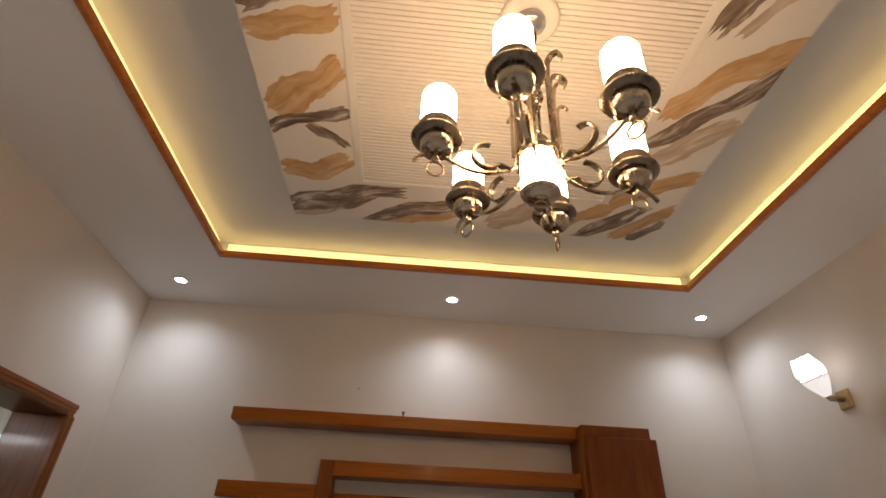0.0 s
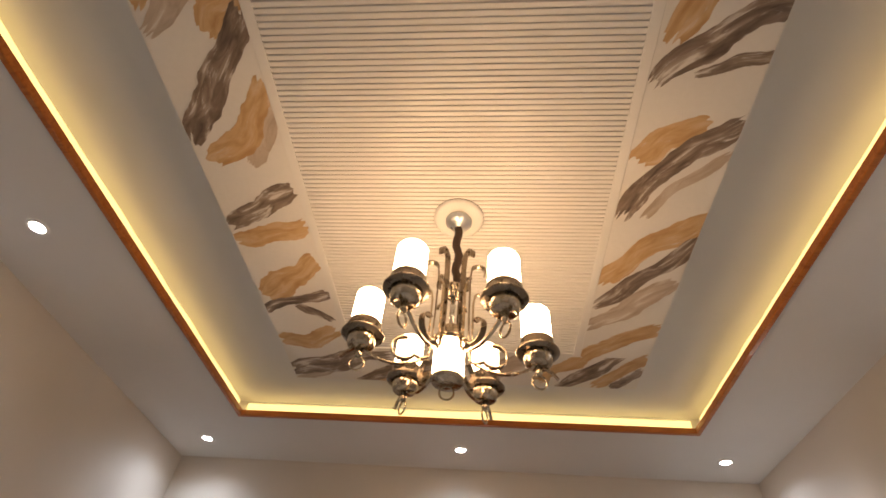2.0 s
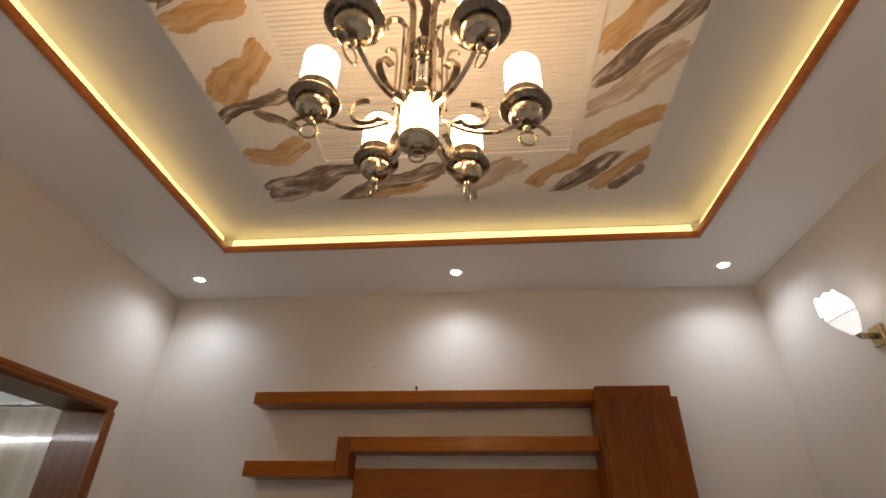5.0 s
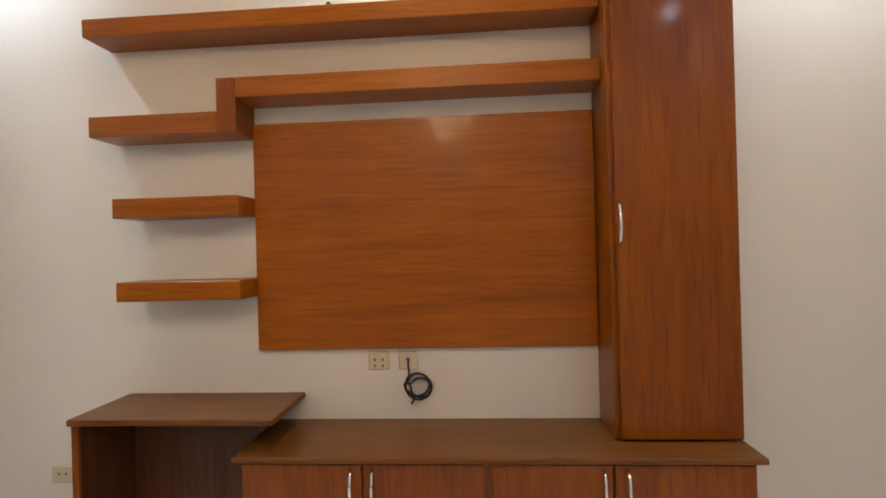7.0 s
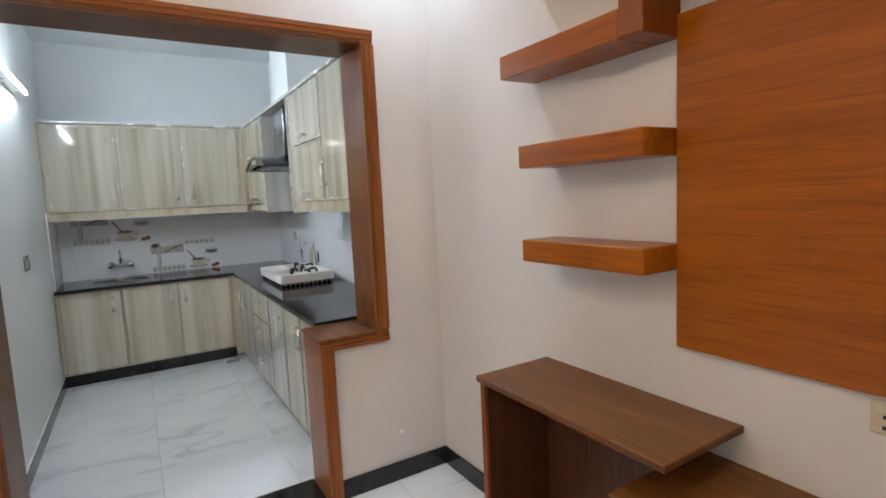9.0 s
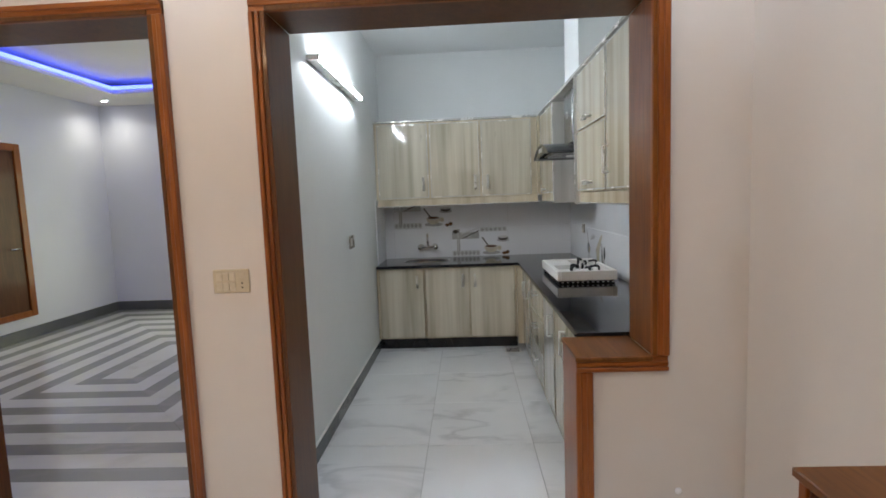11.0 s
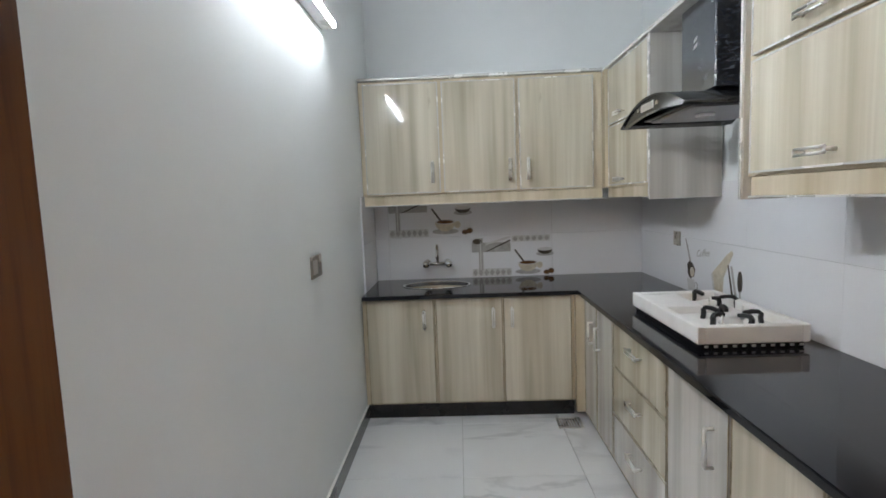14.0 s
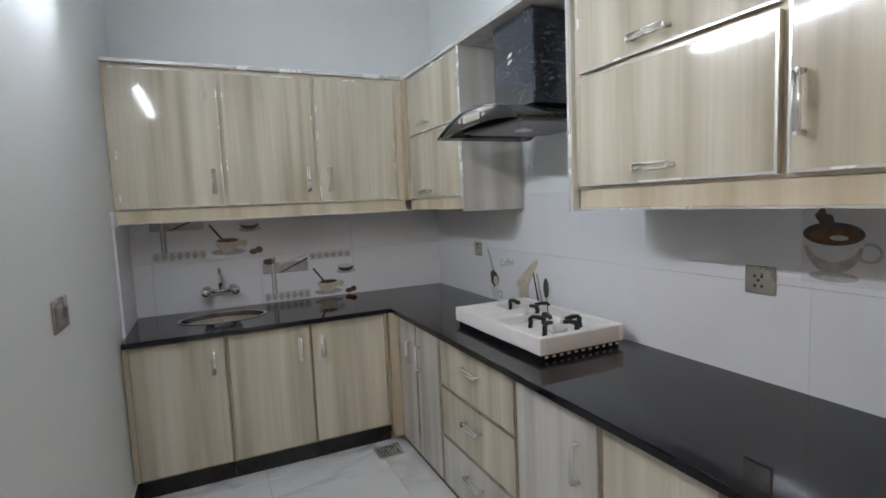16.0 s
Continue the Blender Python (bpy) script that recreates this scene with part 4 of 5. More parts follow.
def sink_and_tap():
    s = thing("sink", (-3.1, -1.465, 0.80), "oval stainless steel sink let into the granite", "sink")
    part("rim", oval_lathe(-3.12, -1.465, 0.16, 0.235, [(0.93, 0.8155), (1.0, 0.8155), (1.0, 0.818), (0.96, 0.819), (0.93, 0.8175)], loop=True), CHROME, s)
    bm = bmesh.new()
    rings = []
    for r, h in ((0.94, 0.817), (0.92, 0.80), (0.88, 0.70), (0.78, 0.665), (0.15, 0.66)):
        rings.append([bm.verts.new((-3.12 + 0.16 * r * math.cos(a), -1.465 + 0.235 * r * math.sin(a), h)) for a in (2 * math.pi * k / 28 for k in range(28))])
    for a, b in zip(rings, rings[1:]):
        for i in range(28):
            bm.faces.new((a[i], b[i], b[(i + 1) % 28], a[(i + 1) % 28])).smooth = True
    bm.faces.new(rings[-1])
    # the bowl's dark reflections are put into a darkened steel colour
    part("bowl", bm, plain("dark_reflection_steel", (0.2, 0.2, 0.2), 0.22, 1.0, 0.15, 12, 260, 0.05), s)
    part("waste", lathe([(0.001, 0.661), (0.03, 0.661), (0.034, 0.6635), (0.02, 0.665), (0.001, 0.663)], (-3.12, -1.465, 0), 16), CHROME, s)
    t = thing("mixer_tap", (KW, -1.465, 0.93), "chrome wall-mounted sink tap with two round knobs", "tap")
    x = KW + 0.010
    bm = bmesh.new()
    for y in (-1.54, -1.39):
        f = lathe([(0.001, 0), (0.026, 0), (0.03, 0.006), (0.02, 0.012), (0.011, 0.016), (0.011, 0.05), (0.001, 0.05)], (0, 0, 0), 16)
        bmesh.ops.rotate(f, verts=f.verts, matrix=Matrix.Rotation(radians(90), 3, "Y"))
        bmesh.ops.translate(f, verts=f.verts, vec=(x, y, 0.932))
        me = bpy.data.meshes.new("flange")
        f.to_mesh(me)
        bm.from_mesh(me)
        f.free()
        bpy.data.meshes.remove(me)
    tube([(x + 0.045, -1.54, 0.932), (x + 0.045, -1.39, 0.932)], 0.013, 12, bm)
    part("body", bm, CHROME, t)
    for y in (-1.548, -1.382):
        k = lathe([(0.001, -0.02), (0.014, -0.02), (0.022, -0.012), (0.028, 0.0), (0.024, 0.012), (0.012, 0.02), (0.001, 0.022)], (0, 0, 0), 14)
        bmesh.ops.rotate(k, verts=k.verts, matrix=Matrix.Rotation(radians(90), 3, "Y"))
        bmesh.ops.translate(k, verts=k.verts, vec=(x + 0.075, y, 0.932))
        part("knob", k, CHROME, t)
    c = (x + 0.045, -1.465, 0.945)
    spout = [c, (c[0], c[1], 1.045)] + [tuple(p) for p in arc((c[0] + 0.022, c[1], 1.045), 0.022, 180, 40, 8)] + [(c[0] + 0.10, c[1], 0.985)]
    part("spout", tube(spout, 0.0105, 10), CHROME, t)


def wall_units():
    fx = -3.05
    u = thing("wall_unit", (fx - 0.18, -1.15, 1.37), "pale wood wall cabinet with three tall doors over the sink", "cabinet", "kitchen wall units")
    part("body", boxes((KW + 0.011, fx - 0.0005, KS + 0.002, -0.352, 1.435, 2.176), bevel=0.001), CARC, u)
    part("valance", boxes((KW + 0.011, fx + 0.004, KS + 0.002, -0.352, 1.372, 1.4345), bevel=0.002), CARC, u)
    part("lip", boxes((fx - 0.01, fx + 0.010, KS + 0.002, -0.31, 1.366, 1.3718)), ALU, u, "bright strip under the valance")
    part("crown", boxes((KW + 0.011, fx + 0.03, KS + 0.002, -0.352, 2.1765, 2.194), bevel=0.003), ALU, u, "bright metal crown strip")
    for a, b, h in ((-1.898, -1.409, -1.458), (-1.386, -0.912, -0.955), (-0.888, -0.412, -0.835)):
        door_front(u, "y", fx, a, b, 1.446, 2.156, PALE, (h, 1.51, 1.645))
    fy = -0.312
    u = thing("wall_unit", (-2.66, -0.16, 1.36), "pale wood wall cabinet with two flap doors beside the hood", "cabinet", "kitchen wall units")
    part("body", boxes((KW + 0.011, -2.302, fy + 0.0005, NB, 1.435, 2.176), bevel=0.001), CARC, u)
    part("filler", boxes((-3.049, -2.985, -0.3515, fy, 1.436, 2.176), bevel=0.001), CARC, u)
    part("valance", boxes((-3.04, -2.302, fy - 0.004, NB, 1.372, 1.4345), bevel=0.002), CARC, u)
    part("crown", boxes((-3.018, -2.284, fy - 0.03, NB, 2.1765, 2.194), bevel=0.003), ALU, u, "bright metal crown strip")
    part("end_panel", boxes((-2.3015, -2.284, fy - 0.016, NB, 1.36, 2.176), bevel=0.001), PALE2, u, "grey weathered-wood end panel")
    part("edge_strip", boxes((-2.3015, -2.283, fy - 0.020, fy - 0.0165, 1.36, 2.176)), ALU, u)
    door_front(u, "x", fy, -2.98, -2.308, 1.446, 1.812, PALE, ("level", -2.80, -2.68, 1.48))
    door_front(u, "x", fy, -2.98, -2.308, 1.824, 2.166, PALE, ("level", -2.80, -2.68, 1.868))
    x0, x1 = -1.462, WALL - 0.004
    u = thing("wall_unit", (-0.86, -0.16, 1.36), "pale wood wall cabinet with flap doors and a tall door", "cabinet", "kitchen wall units")
    part("body", boxes((x0 + 0.0185, x1, fy + 0.0005, NB, 1.435, 2.176), bevel=0.001), CARC, u)
    part("valance", boxes((x0 + 0.03, x1, fy + 0.004, NB, 1.372, 1.4345), bevel=0.002), CARC, u)
    part("lip", boxes((x0 + 0.03, x1, fy - 0.004, fy + 0.012, 1.366, 1.3718)), ALU, u, "bright strip under the valance")
    part("crown", boxes((x0, x1, fy - 0.03, NB, 2.1765, 2.194), bevel=0.003), ALU, u, "bright metal crown strip")
    part("end_panel", boxes((x0, x0 + 0.018, fy - 0.018, NB, 1.36, 2.176), bevel=0.001), PALE2, u, "grey weathered-wood end panel")
    part("edge_strip", boxes((x0, x0 + 0.014, fy - 0.0225, fy - 0.0185, 1.36, 2.176)), ALU, u)
    door_front(u, "x", fy, -1.405, -0.738, 1.446, 1.806, PALE, ("level", -1.14, -1.02, 1.49))
    door_front(u, "x", fy, -1.405, -0.738, 1.822, 2.166, PALE, ("level", -1.16, -1.03, 1.865))
    door_front(u, "x", fy, -0.716, x1 - 0.008, 1.446, 2.166, PALE, (-0.684, 1.53, 1.66))
    solid("top_board", boxes((-2.2835, x0 - 0.0005, fy - 0.03, NB, 2.172, 2.194), bevel=0.002), PALE2, (-1.87, -0.16, 2.172), "pale board bridging the wall cabinets above the hood", "board")
    setting("duct_casing", boxes((-1.96, -1.50, -0.29, NK - 0.004, 2.1945, KCEIL)), KPAINT, "white boxed duct casing above the hood", "duct casing")


def range_hood():
    h = thing("range_hood", (-1.87, -0.2, 1.7), "black glass range hood still wrapped in plastic film", "range hood")
    m, t, p = nodes_of("film_wrapped_black")
    v = coords(t, (1, 1, 1))
    crease = noise_at(t, coords(t, (22, 22, 30), (25, 0, 0)), 1.0, 5, 0.65, 0.8)
    scratch = noise_at(t, coords(t, (24, 24, 85), (28, 20, 0)), 1.0, 4, 0.65, 1.0)
    streak = ramp(t, scratch, [(0.54, grey(0)), (0.74, grey(0.7))])
    patch = ramp(t, noise_at(t, v, 9.0, 3), [(0.38, grey(0.05)), (0.60, grey(1.0))])
    streak = mix(t, 1.0, streak, patch, "MULTIPLY")
    t.links.new(mix(t, streak, (0.018, 0.022, 0.032), (0.30, 0.33, 0.38)), p.inputs["Base Color"])
    p.inputs["Roughness"].default_value = 0.22
    p.inputs["Coat Weight"].default_value = 0.8
    p.inputs["Coat Roughness"].default_value = 0.16
    bump(t, p, crease, 0.22, 0.002)
    part("chimney", boxes((-2.02, -1.72, -0.29, NB, 1.79, 2.171), bevel=0.006), m, h, "black chimney wrapped in creased clear film")
    for dz in (0.0, -0.026):
        part("mark", plate([(-1.902, 2.006 + dz), (-1.872, 2.014 + dz), (-1.868, 2.028 + dz), (-1.898, 2.020 + dz)], "y", -0.2905, -0.001), WHITEPAINT, h, "small white slanting mark")
    bm = bmesh.new()
    n, rows = 20, []
    for k in range(n + 1):
        x = -2.2 + 0.70 * k / n
        s = (x + 1.85) / 0.35
        z = 1.792 - 0.085 * s * s
        rows.append((x, z))
    ring = []
    for x, z in rows:
        ring.append([bm.verts.new((x, yy, z + dz)) for yy, dz in ((-0.50, 0), (NB, 0), (-0.016, -0.007), (-0.50, -0.007))])
    for a, b in zip(ring, ring[1:]):
        for i in range(4):
            bm.faces.new((a[i], a[(i + 1) % 4], b[(i + 1) % 4], b[i])).smooth = i in (0, 2)
    bm.faces.new(ring[0])
    bm.faces.new(ring[-1])
    bmesh.ops.recalc_face_normals(bm, faces=bm.faces)
    part("canopy", bm, BLACKGLASS, h, "arched smoked glass canopy")
    fascia = [(x, z - 0.0072) for x, z in rows[1:-1]] + [(x, z - 0.012 - 0.055 * (1 - ((x + 1.85) / 0.35) ** 2)) for x, z in reversed(rows[1:-1])]
    part("fascia", plate(fascia, "y", -0.492, 0.02), BLACKGLASS, h, "curved black glass front")
    part("control_panel", boxes((-1.945, -1.805, -0.4945, -0.4922, 1.738, 1.768), bevel=0.001), STEEL, h, "small steel control panel")
    for bx in (-1.985, -1.970, -1.785, -1.770):
        part("button", boxes((bx, bx + 0.008, -0.4945, -0.4922, 1.744, 1.760)), CHROME, h)
    part("body", boxes((-2.06, -1.60, -0.44, NB, 1.712, 1.742), bevel=0.004), BLACKGLASS, h)
    metal = plain("filter_metal", (0.34, 0.34, 0.35), 0.42, 0.9, 0.15)
    grease = part("grease_filter", boxes((-2.045, -1.615, -0.415, -0.055, 1.7085, 1.7118)), metal, h, "slatted steel grease filter")
    for i in range(26):
        x = -2.04 + 0.42 * i / 26
        part("slat", boxes((x, x + 0.010, -0.41, -0.06, 1.7035, 1.7084), bevel=0.002), metal, grease)
    part("lamp_housing", boxes((-1.82, -1.77, -0.32, -0.26, 1.690, 1.7033), bevel=0.004), WHITEPAINT, h)


def hob():
    h = thing("gas_hob", (-1.84, -0.26, 0.815), "new gas hob in its white foam packing on the worktop", "hob")
    x0, x1, y0, y1 = -2.185, -1.497, -0.45, -0.048
    part("body", boxes((x0 + 0.012, x1 - 0.012, y0 + 0.012, y1 - 0.012, 0.8155, 0.8385), bevel=0.004), BLACKGLASS, h)
    y = y0 + 0.03
    while y < y1 - 0.03:
        part("tape_dash", boxes((x1 - 0.0118, x1 - 0.010, y, y + 0.014, 0.824, 0.832)), PRINTPALE, h, "pale dash of the edge tape")
        y += 0.034
    r, top, floor_z = 0.030, 0.905, 0.866
    xm = -1.865
    tray = boxes((x0, x1, y0, y0 + r, 0.839, top), (x0, x1, y1 - r, y1, 0.839, top), (x0, x0 + 0.055, y0 + r, y1 - r, 0.839, top), (x1 - r, x1, y0 + r, y1 - r, 0.839, top),
                 (x0 + 0.055, x1 - r, y0 + r, y1 - r, 0.839, floor_z), (x0 + 0.055, xm, y0 + r, y0 + 0.19, floor_z, top - 0.004), (xm - 0.022, xm, y0 + 0.19, y1 - 0.09, floor_z, top - 0.014), bevel=0.004)
    part("foam_tray", tray, FOAM, h, "white foam packing tray")
    for bx, by, angles in ((-2.02, -0.155, (-5, 50, 190)), (-1.685, -0.235, (12, 80, 170, 215, 300))):
        part("burner", lathe([(0.001, floor_z), (0.045, floor_z), (0.045, 0.876), (0.034, 0.880), (0.034, 0.888), (0.001, 0.891)], (bx, by, 0), 20), FOAM, h)
        for a in angles:
            c, q = math.cos(radians(a)), math.sin(radians(a))
            path = [(bx + d * c, by + d * q, z) for d, z in ((0.112, floor_z), (0.108, 0.890), (0.110, 0.905), (0.100, 0.915), (0.078, 0.915), (0.045, 0.908))]
            part("pan_support", tube(path, 0.0, flat=(0.015, 0.015, (-q, c, 0))), IRON, h)
    for x, y in ((-1.945, -0.19), (-1.745, -0.155), (-1.60, -0.31)):
        part("igniter", lathe([(0.001, floor_z), (0.008, floor_z), (0.008, 0.888), (0.005, 0.892), (0.005, 0.918), (0.001, 0.92)], (x, y, 0), 10), STEEL, h, "thin steel igniter pin")


def backsplash():
    gap = 0.0004
    west = setting("backsplash_west", boxes((KW, KW + 0.003, KS, NK - 0.007, 0.80, 1.436)), LIGHTGROUT, "white gloss tiled splashback with printed kitchen motifs", "splashback")
    north = setting("backsplash_north", boxes((KW + 0.01, WALL, NK - 0.007, NK - 0.004, 0.80, 1.436)), LIGHTGROUT, "white gloss tiled splashback behind the hob", "splashback")
    south = setting("backsplash_south", boxes((KW + 0.01, -2.93, KS, KS + 0.003, 0.80, 1.436)), LIGHTGROUT, "white gloss tiled return beside the sink", "splashback")
    rows = ((0.812, 1.124), (1.125, 1.436))
    for z0, z1 in rows:
        for a, b in ((-1.918, -1.822), (-1.82, -1.222), (-1.22, -0.622), (-0.62, NK - 0.016)):
            part("tile", boxes((KW + 0.003, KW + 0.011, a + gap / 2, b - gap / 2, z0, z1), bevel=0.0005), WALLTILE, west)
        for a, b in ((KW + 0.012, -3.26), (-3.26, -2.66), (-2.66, -2.06), (-2.06, -1.46), (-1.46, -0.86), (-0.86, WALL - 0.001)):
            part("tile", boxes((a + gap / 2, b - gap / 2, NK - 0.015, NK - 0.007, z0, z1), bevel=0.0005), WALLTILE, north)
        part("tile", boxes((KW + 0.012, -2.93, KS + 0.003, KS + 0.011, z0, z1), bevel=0.0005), WALLTILE, south)
    X = KW + 0.0112

    def on_west(points, mat, lift=0):
        part("printed_motif", plate(points, "x", X + 0.0002 * lift, 0.0004), mat, west)

    def on_north(points, mat, lift=0):
        part("printed_motif", plate([(-0.01 + (x + 0.01) * 1.030, 1.416 + (z - 1.416) * 1.030) for x, z in points], "y", NK - 0.0152 - 0.0002 * lift, -0.0004), mat, north)

    def rect(a, b, c, d):
        return [(a, c), (b, c), (b, d), (a, d)]

    def cup(f, cx, cz, s):
        f(oval(cx, cz - 0.062 * s, 0.085 * s, 0.018 * s, 18), PRINTGREY)
        f(oval(cx, cz, 0.065 * s, 0.062 * s, 12, 180, 360), PRINTCREAM, 1)
        f(oval(cx, cz, 0.065 * s, 0.016 * s, 18), PRINTPALE, 2)
        f(oval(cx, cz - 0.001, 0.054 * s, 0.011 * s, 18), PRINTBROWN, 3)
        f(oval(cx + 0.078 * s, cz - 0.02 * s, 0.02 * s, 0.022 * s, 12), PRINTCREAM, 1)
        f([(cx - 0.09 * s, cz + 0.085 * s), (cx - 0.08 * s, cz + 0.09 * s), (cx - 0.02 * s, cz + 0.005 * s), (cx - 0.03 * s, cz)], PRINTDARK, 3)
        f(oval(cx + 0.125 * s, cz - 0.07 * s, 0.022 * s, 0.016 * s, 10), PRINTBROWN, 1)
        f(oval(cx + 0.155 * s, cz - 0.062 * s, 0.02 * s, 0.018 * s, 10), PRINTBROWN, 2)
        f(oval(cx + 0.115 * s, cz + 0.055 * s, 0.06 * s, 0.016 * s, 12), PRINTGREY)
        f(oval(cx + 0.115 * s, cz + 0.085 * s, 0.05 * s, 0.034 * s, 10, 180, 360), PRINTDARK, 1)
        f(oval(cx + 0.115 * s, cz + 0.086 * s, 0.05 * s, 0.012 * s, 12), PRINTPALE, 2)

    def motif(y0, z0):
        on_west(rect(y0, y0 + 0.29, z0 + 0.004, z0 + 0.062), PRINTPALE)
        for i in range(7):
            on_west(oval(y0 + 0.022 + 0.041 * i, z0 + 0.033, 0.0195, 0.026, 4), PRINTGREY, 1)
        on_west(rect(y0, y0 + 0.285, z0 + 0.185, z0 + 0.255), PRINTGREY)
        on_west(rect(y0 + 0.05, y0 + 0.082, z0 + 0.05, z0 + 0.29), PRINTGREY, 2)
        on_west(rect(y0 + 0.06, y0 + 0.068, z0 + 0.05, z0 + 0.29), PRINTPALE, 3)
        on_west([(y0 + 0.09, z0 + 0.185), (y0 + 0.12, z0 + 0.19), (y0 + 0.285, z0 + 0.262), (y0 + 0.285, z0 + 0.275)], PRINTDARK, 3)
        on_west([(y0 + 0.10, z0 + 0.235), (y0 + 0.285, z0 + 0.285), (y0 + 0.285, z0 + 0.30), (y0 + 0.10, z0 + 0.25)], PRINTPALE, 3)
        on_west(oval(y0 + 0.04, z0 + 0.265, 0.035, 0.02, 12), PRINTDARK, 3)

    motif(-1.815, 1.125)
    cup(on_west, -1.40, 1.235, 1.15)
    motif(-1.21, 0.815)
    cup(on_west, -0.80, 0.915, 1.1)
    on_west(rect(-0.915, -0.635, 1.07, 1.115), PRINTPALE)
    for i in range(6):
        on_west(oval(-0.89 + 0.046 * i, 1.0925, 0.02, 0.02, 4), PRINTGREY, 1)
    # cup with beans, napkin and cutlery behind the hob; coffee cup near the socket
    on_north([(-2.615, 1.125), (-2.60, 1.125), (-2.535, 1.0), (-2.555, 0.99)], PRINTGREY)
    on_north([(-2.585, 0.985), (-2.56, 1.005), (-2.52, 0.995), (-2.49, 0.965), (-2.50, 0.925), (-2.545, 0.905), (-2.58, 0.93)], PRINTDARK, 1)
    on_north(oval(-2.525, 0.945, 0.025, 0.028, 14), PRINTCREAM, 2)
    on_north([(-2.585, 0.905), (-2.495, 0.905), (-2.505, 0.835), (-2.57, 0.830)], PRINTPALE, 2)
    on_north(oval(-2.478, 0.872, 0.022, 0.024, 14), PRINTGREY, 1)
    on_north(oval(-2.480, 0.872, 0.014, 0.015, 14), WALLTILE, 2)
    on_north([(-2.30, 0.975), (-2.17, 1.075), (-2.12, 1.105), (-2.105, 1.09), (-2.19, 0.965), (-2.20, 0.845), (-2.26, 0.84)], PRINTCREAM)
    on_north([(-2.315, 0.965), (-2.30, 0.975), (-2.26, 0.84), (-2.275, 0.835)], PRINTPALE, 1)
    on_north([(-2.155, 1.03), (-2.145, 1.035), (-2.085, 0.84), (-2.105, 0.83)], PRINTDARK, 2)
    on_north([(-2.13, 1.03), (-2.112, 1.03), (-2.05, 0.83), (-2.075, 0.83)], PRINTGREY, 1)
    on_north(oval(-2.045, 0.965, 0.022, 0.052, 16), PRINTDARK, 1)
    on_north([(-2.052, 0.92), (-2.038, 0.92), (-2.03, 0.82), (-2.045, 0.82)], PRINTGREY, 2)
    on_north(rect(-0.862, -0.56, 1.150, 1.432), PRINTTILE)
    on_north(oval(-0.782, 1.172, 0.060, 0.014, 22), PRINTGREY, 1)
    on_north(oval(-0.702, 1.240, 0.030, 0.027, 18), PRINTGREY, 1)
    on_north(oval(-0.702, 1.240, 0.022, 0.019, 18), PRINTTILE, 2)
    on_north(oval(-0.785, 1.285, 0.074, 0.106, 24, 180, 360), PRINTPALE, 3)
    on_north([(-0.785 + 0.072 * math.cos(radians(a)), 1.268 + 0.088 * math.sin(radians(a))) for a in range(190, 351, 16)] + [(-0.785 + 0.066 * math.cos(radians(a)), 1.272 + 0.060 * math.sin(radians(a))) for a in range(342, 197, -16)], PRINTGREY, 4)
    on_north(oval(-0.785, 1.286, 0.074, 0.031, 26), PRINTDARK, 5)
    on_north(oval(-0.782, 1.281, 0.060, 0.021, 22), PRINTBROWN, 6)
    on_north(oval(-0.770, 1.276, 0.022, 0.007, 16), PRINTCREAM, 7)
    on_north([(-0.830, 1.335), (-0.818, 1.350), (-0.803, 1.340), (-0.786, 1.336), (-0.780, 1.316), (-0.788, 1.300), (-0.806, 1.296), (-0.818, 1.316)], PRINTDARK, 8)
    on_north([(-0.826, 1.43), (-0.815, 1.43), (-0.802, 1.335), (-0.816, 1.335)], PRINTBROWN, 9)
    for x, z, size in ((-2.476, 1.035, 0.055), (-0.752, 1.345, 0.075)):
        cu = bpy.data.curves.new("lettering", "FONT")
        cu.body, cu.size, cu.extrude, cu.shear = "Coffee", size, 0.0003, 0.35
        tmp = new("lettering", cu)
        me = bpy.data.meshes.new_from_object(tmp.evaluated_get(bpy.context.evaluated_depsgraph_get()))
        bpy.data.objects.remove(tmp)
        me.transform(Matrix.Translation((x * 1.030, NK - 0.0156, 1.416 + (z - 1.416) * 1.030)) @ Matrix.Rotation(radians(90), 4, "X") @ Matrix.Rotation(radians(8), 4, "Z"))
        me.materials.clear()
        me.materials.append(PRINTGREY)
        ob = new("lettering", me)
        ob.parent = north


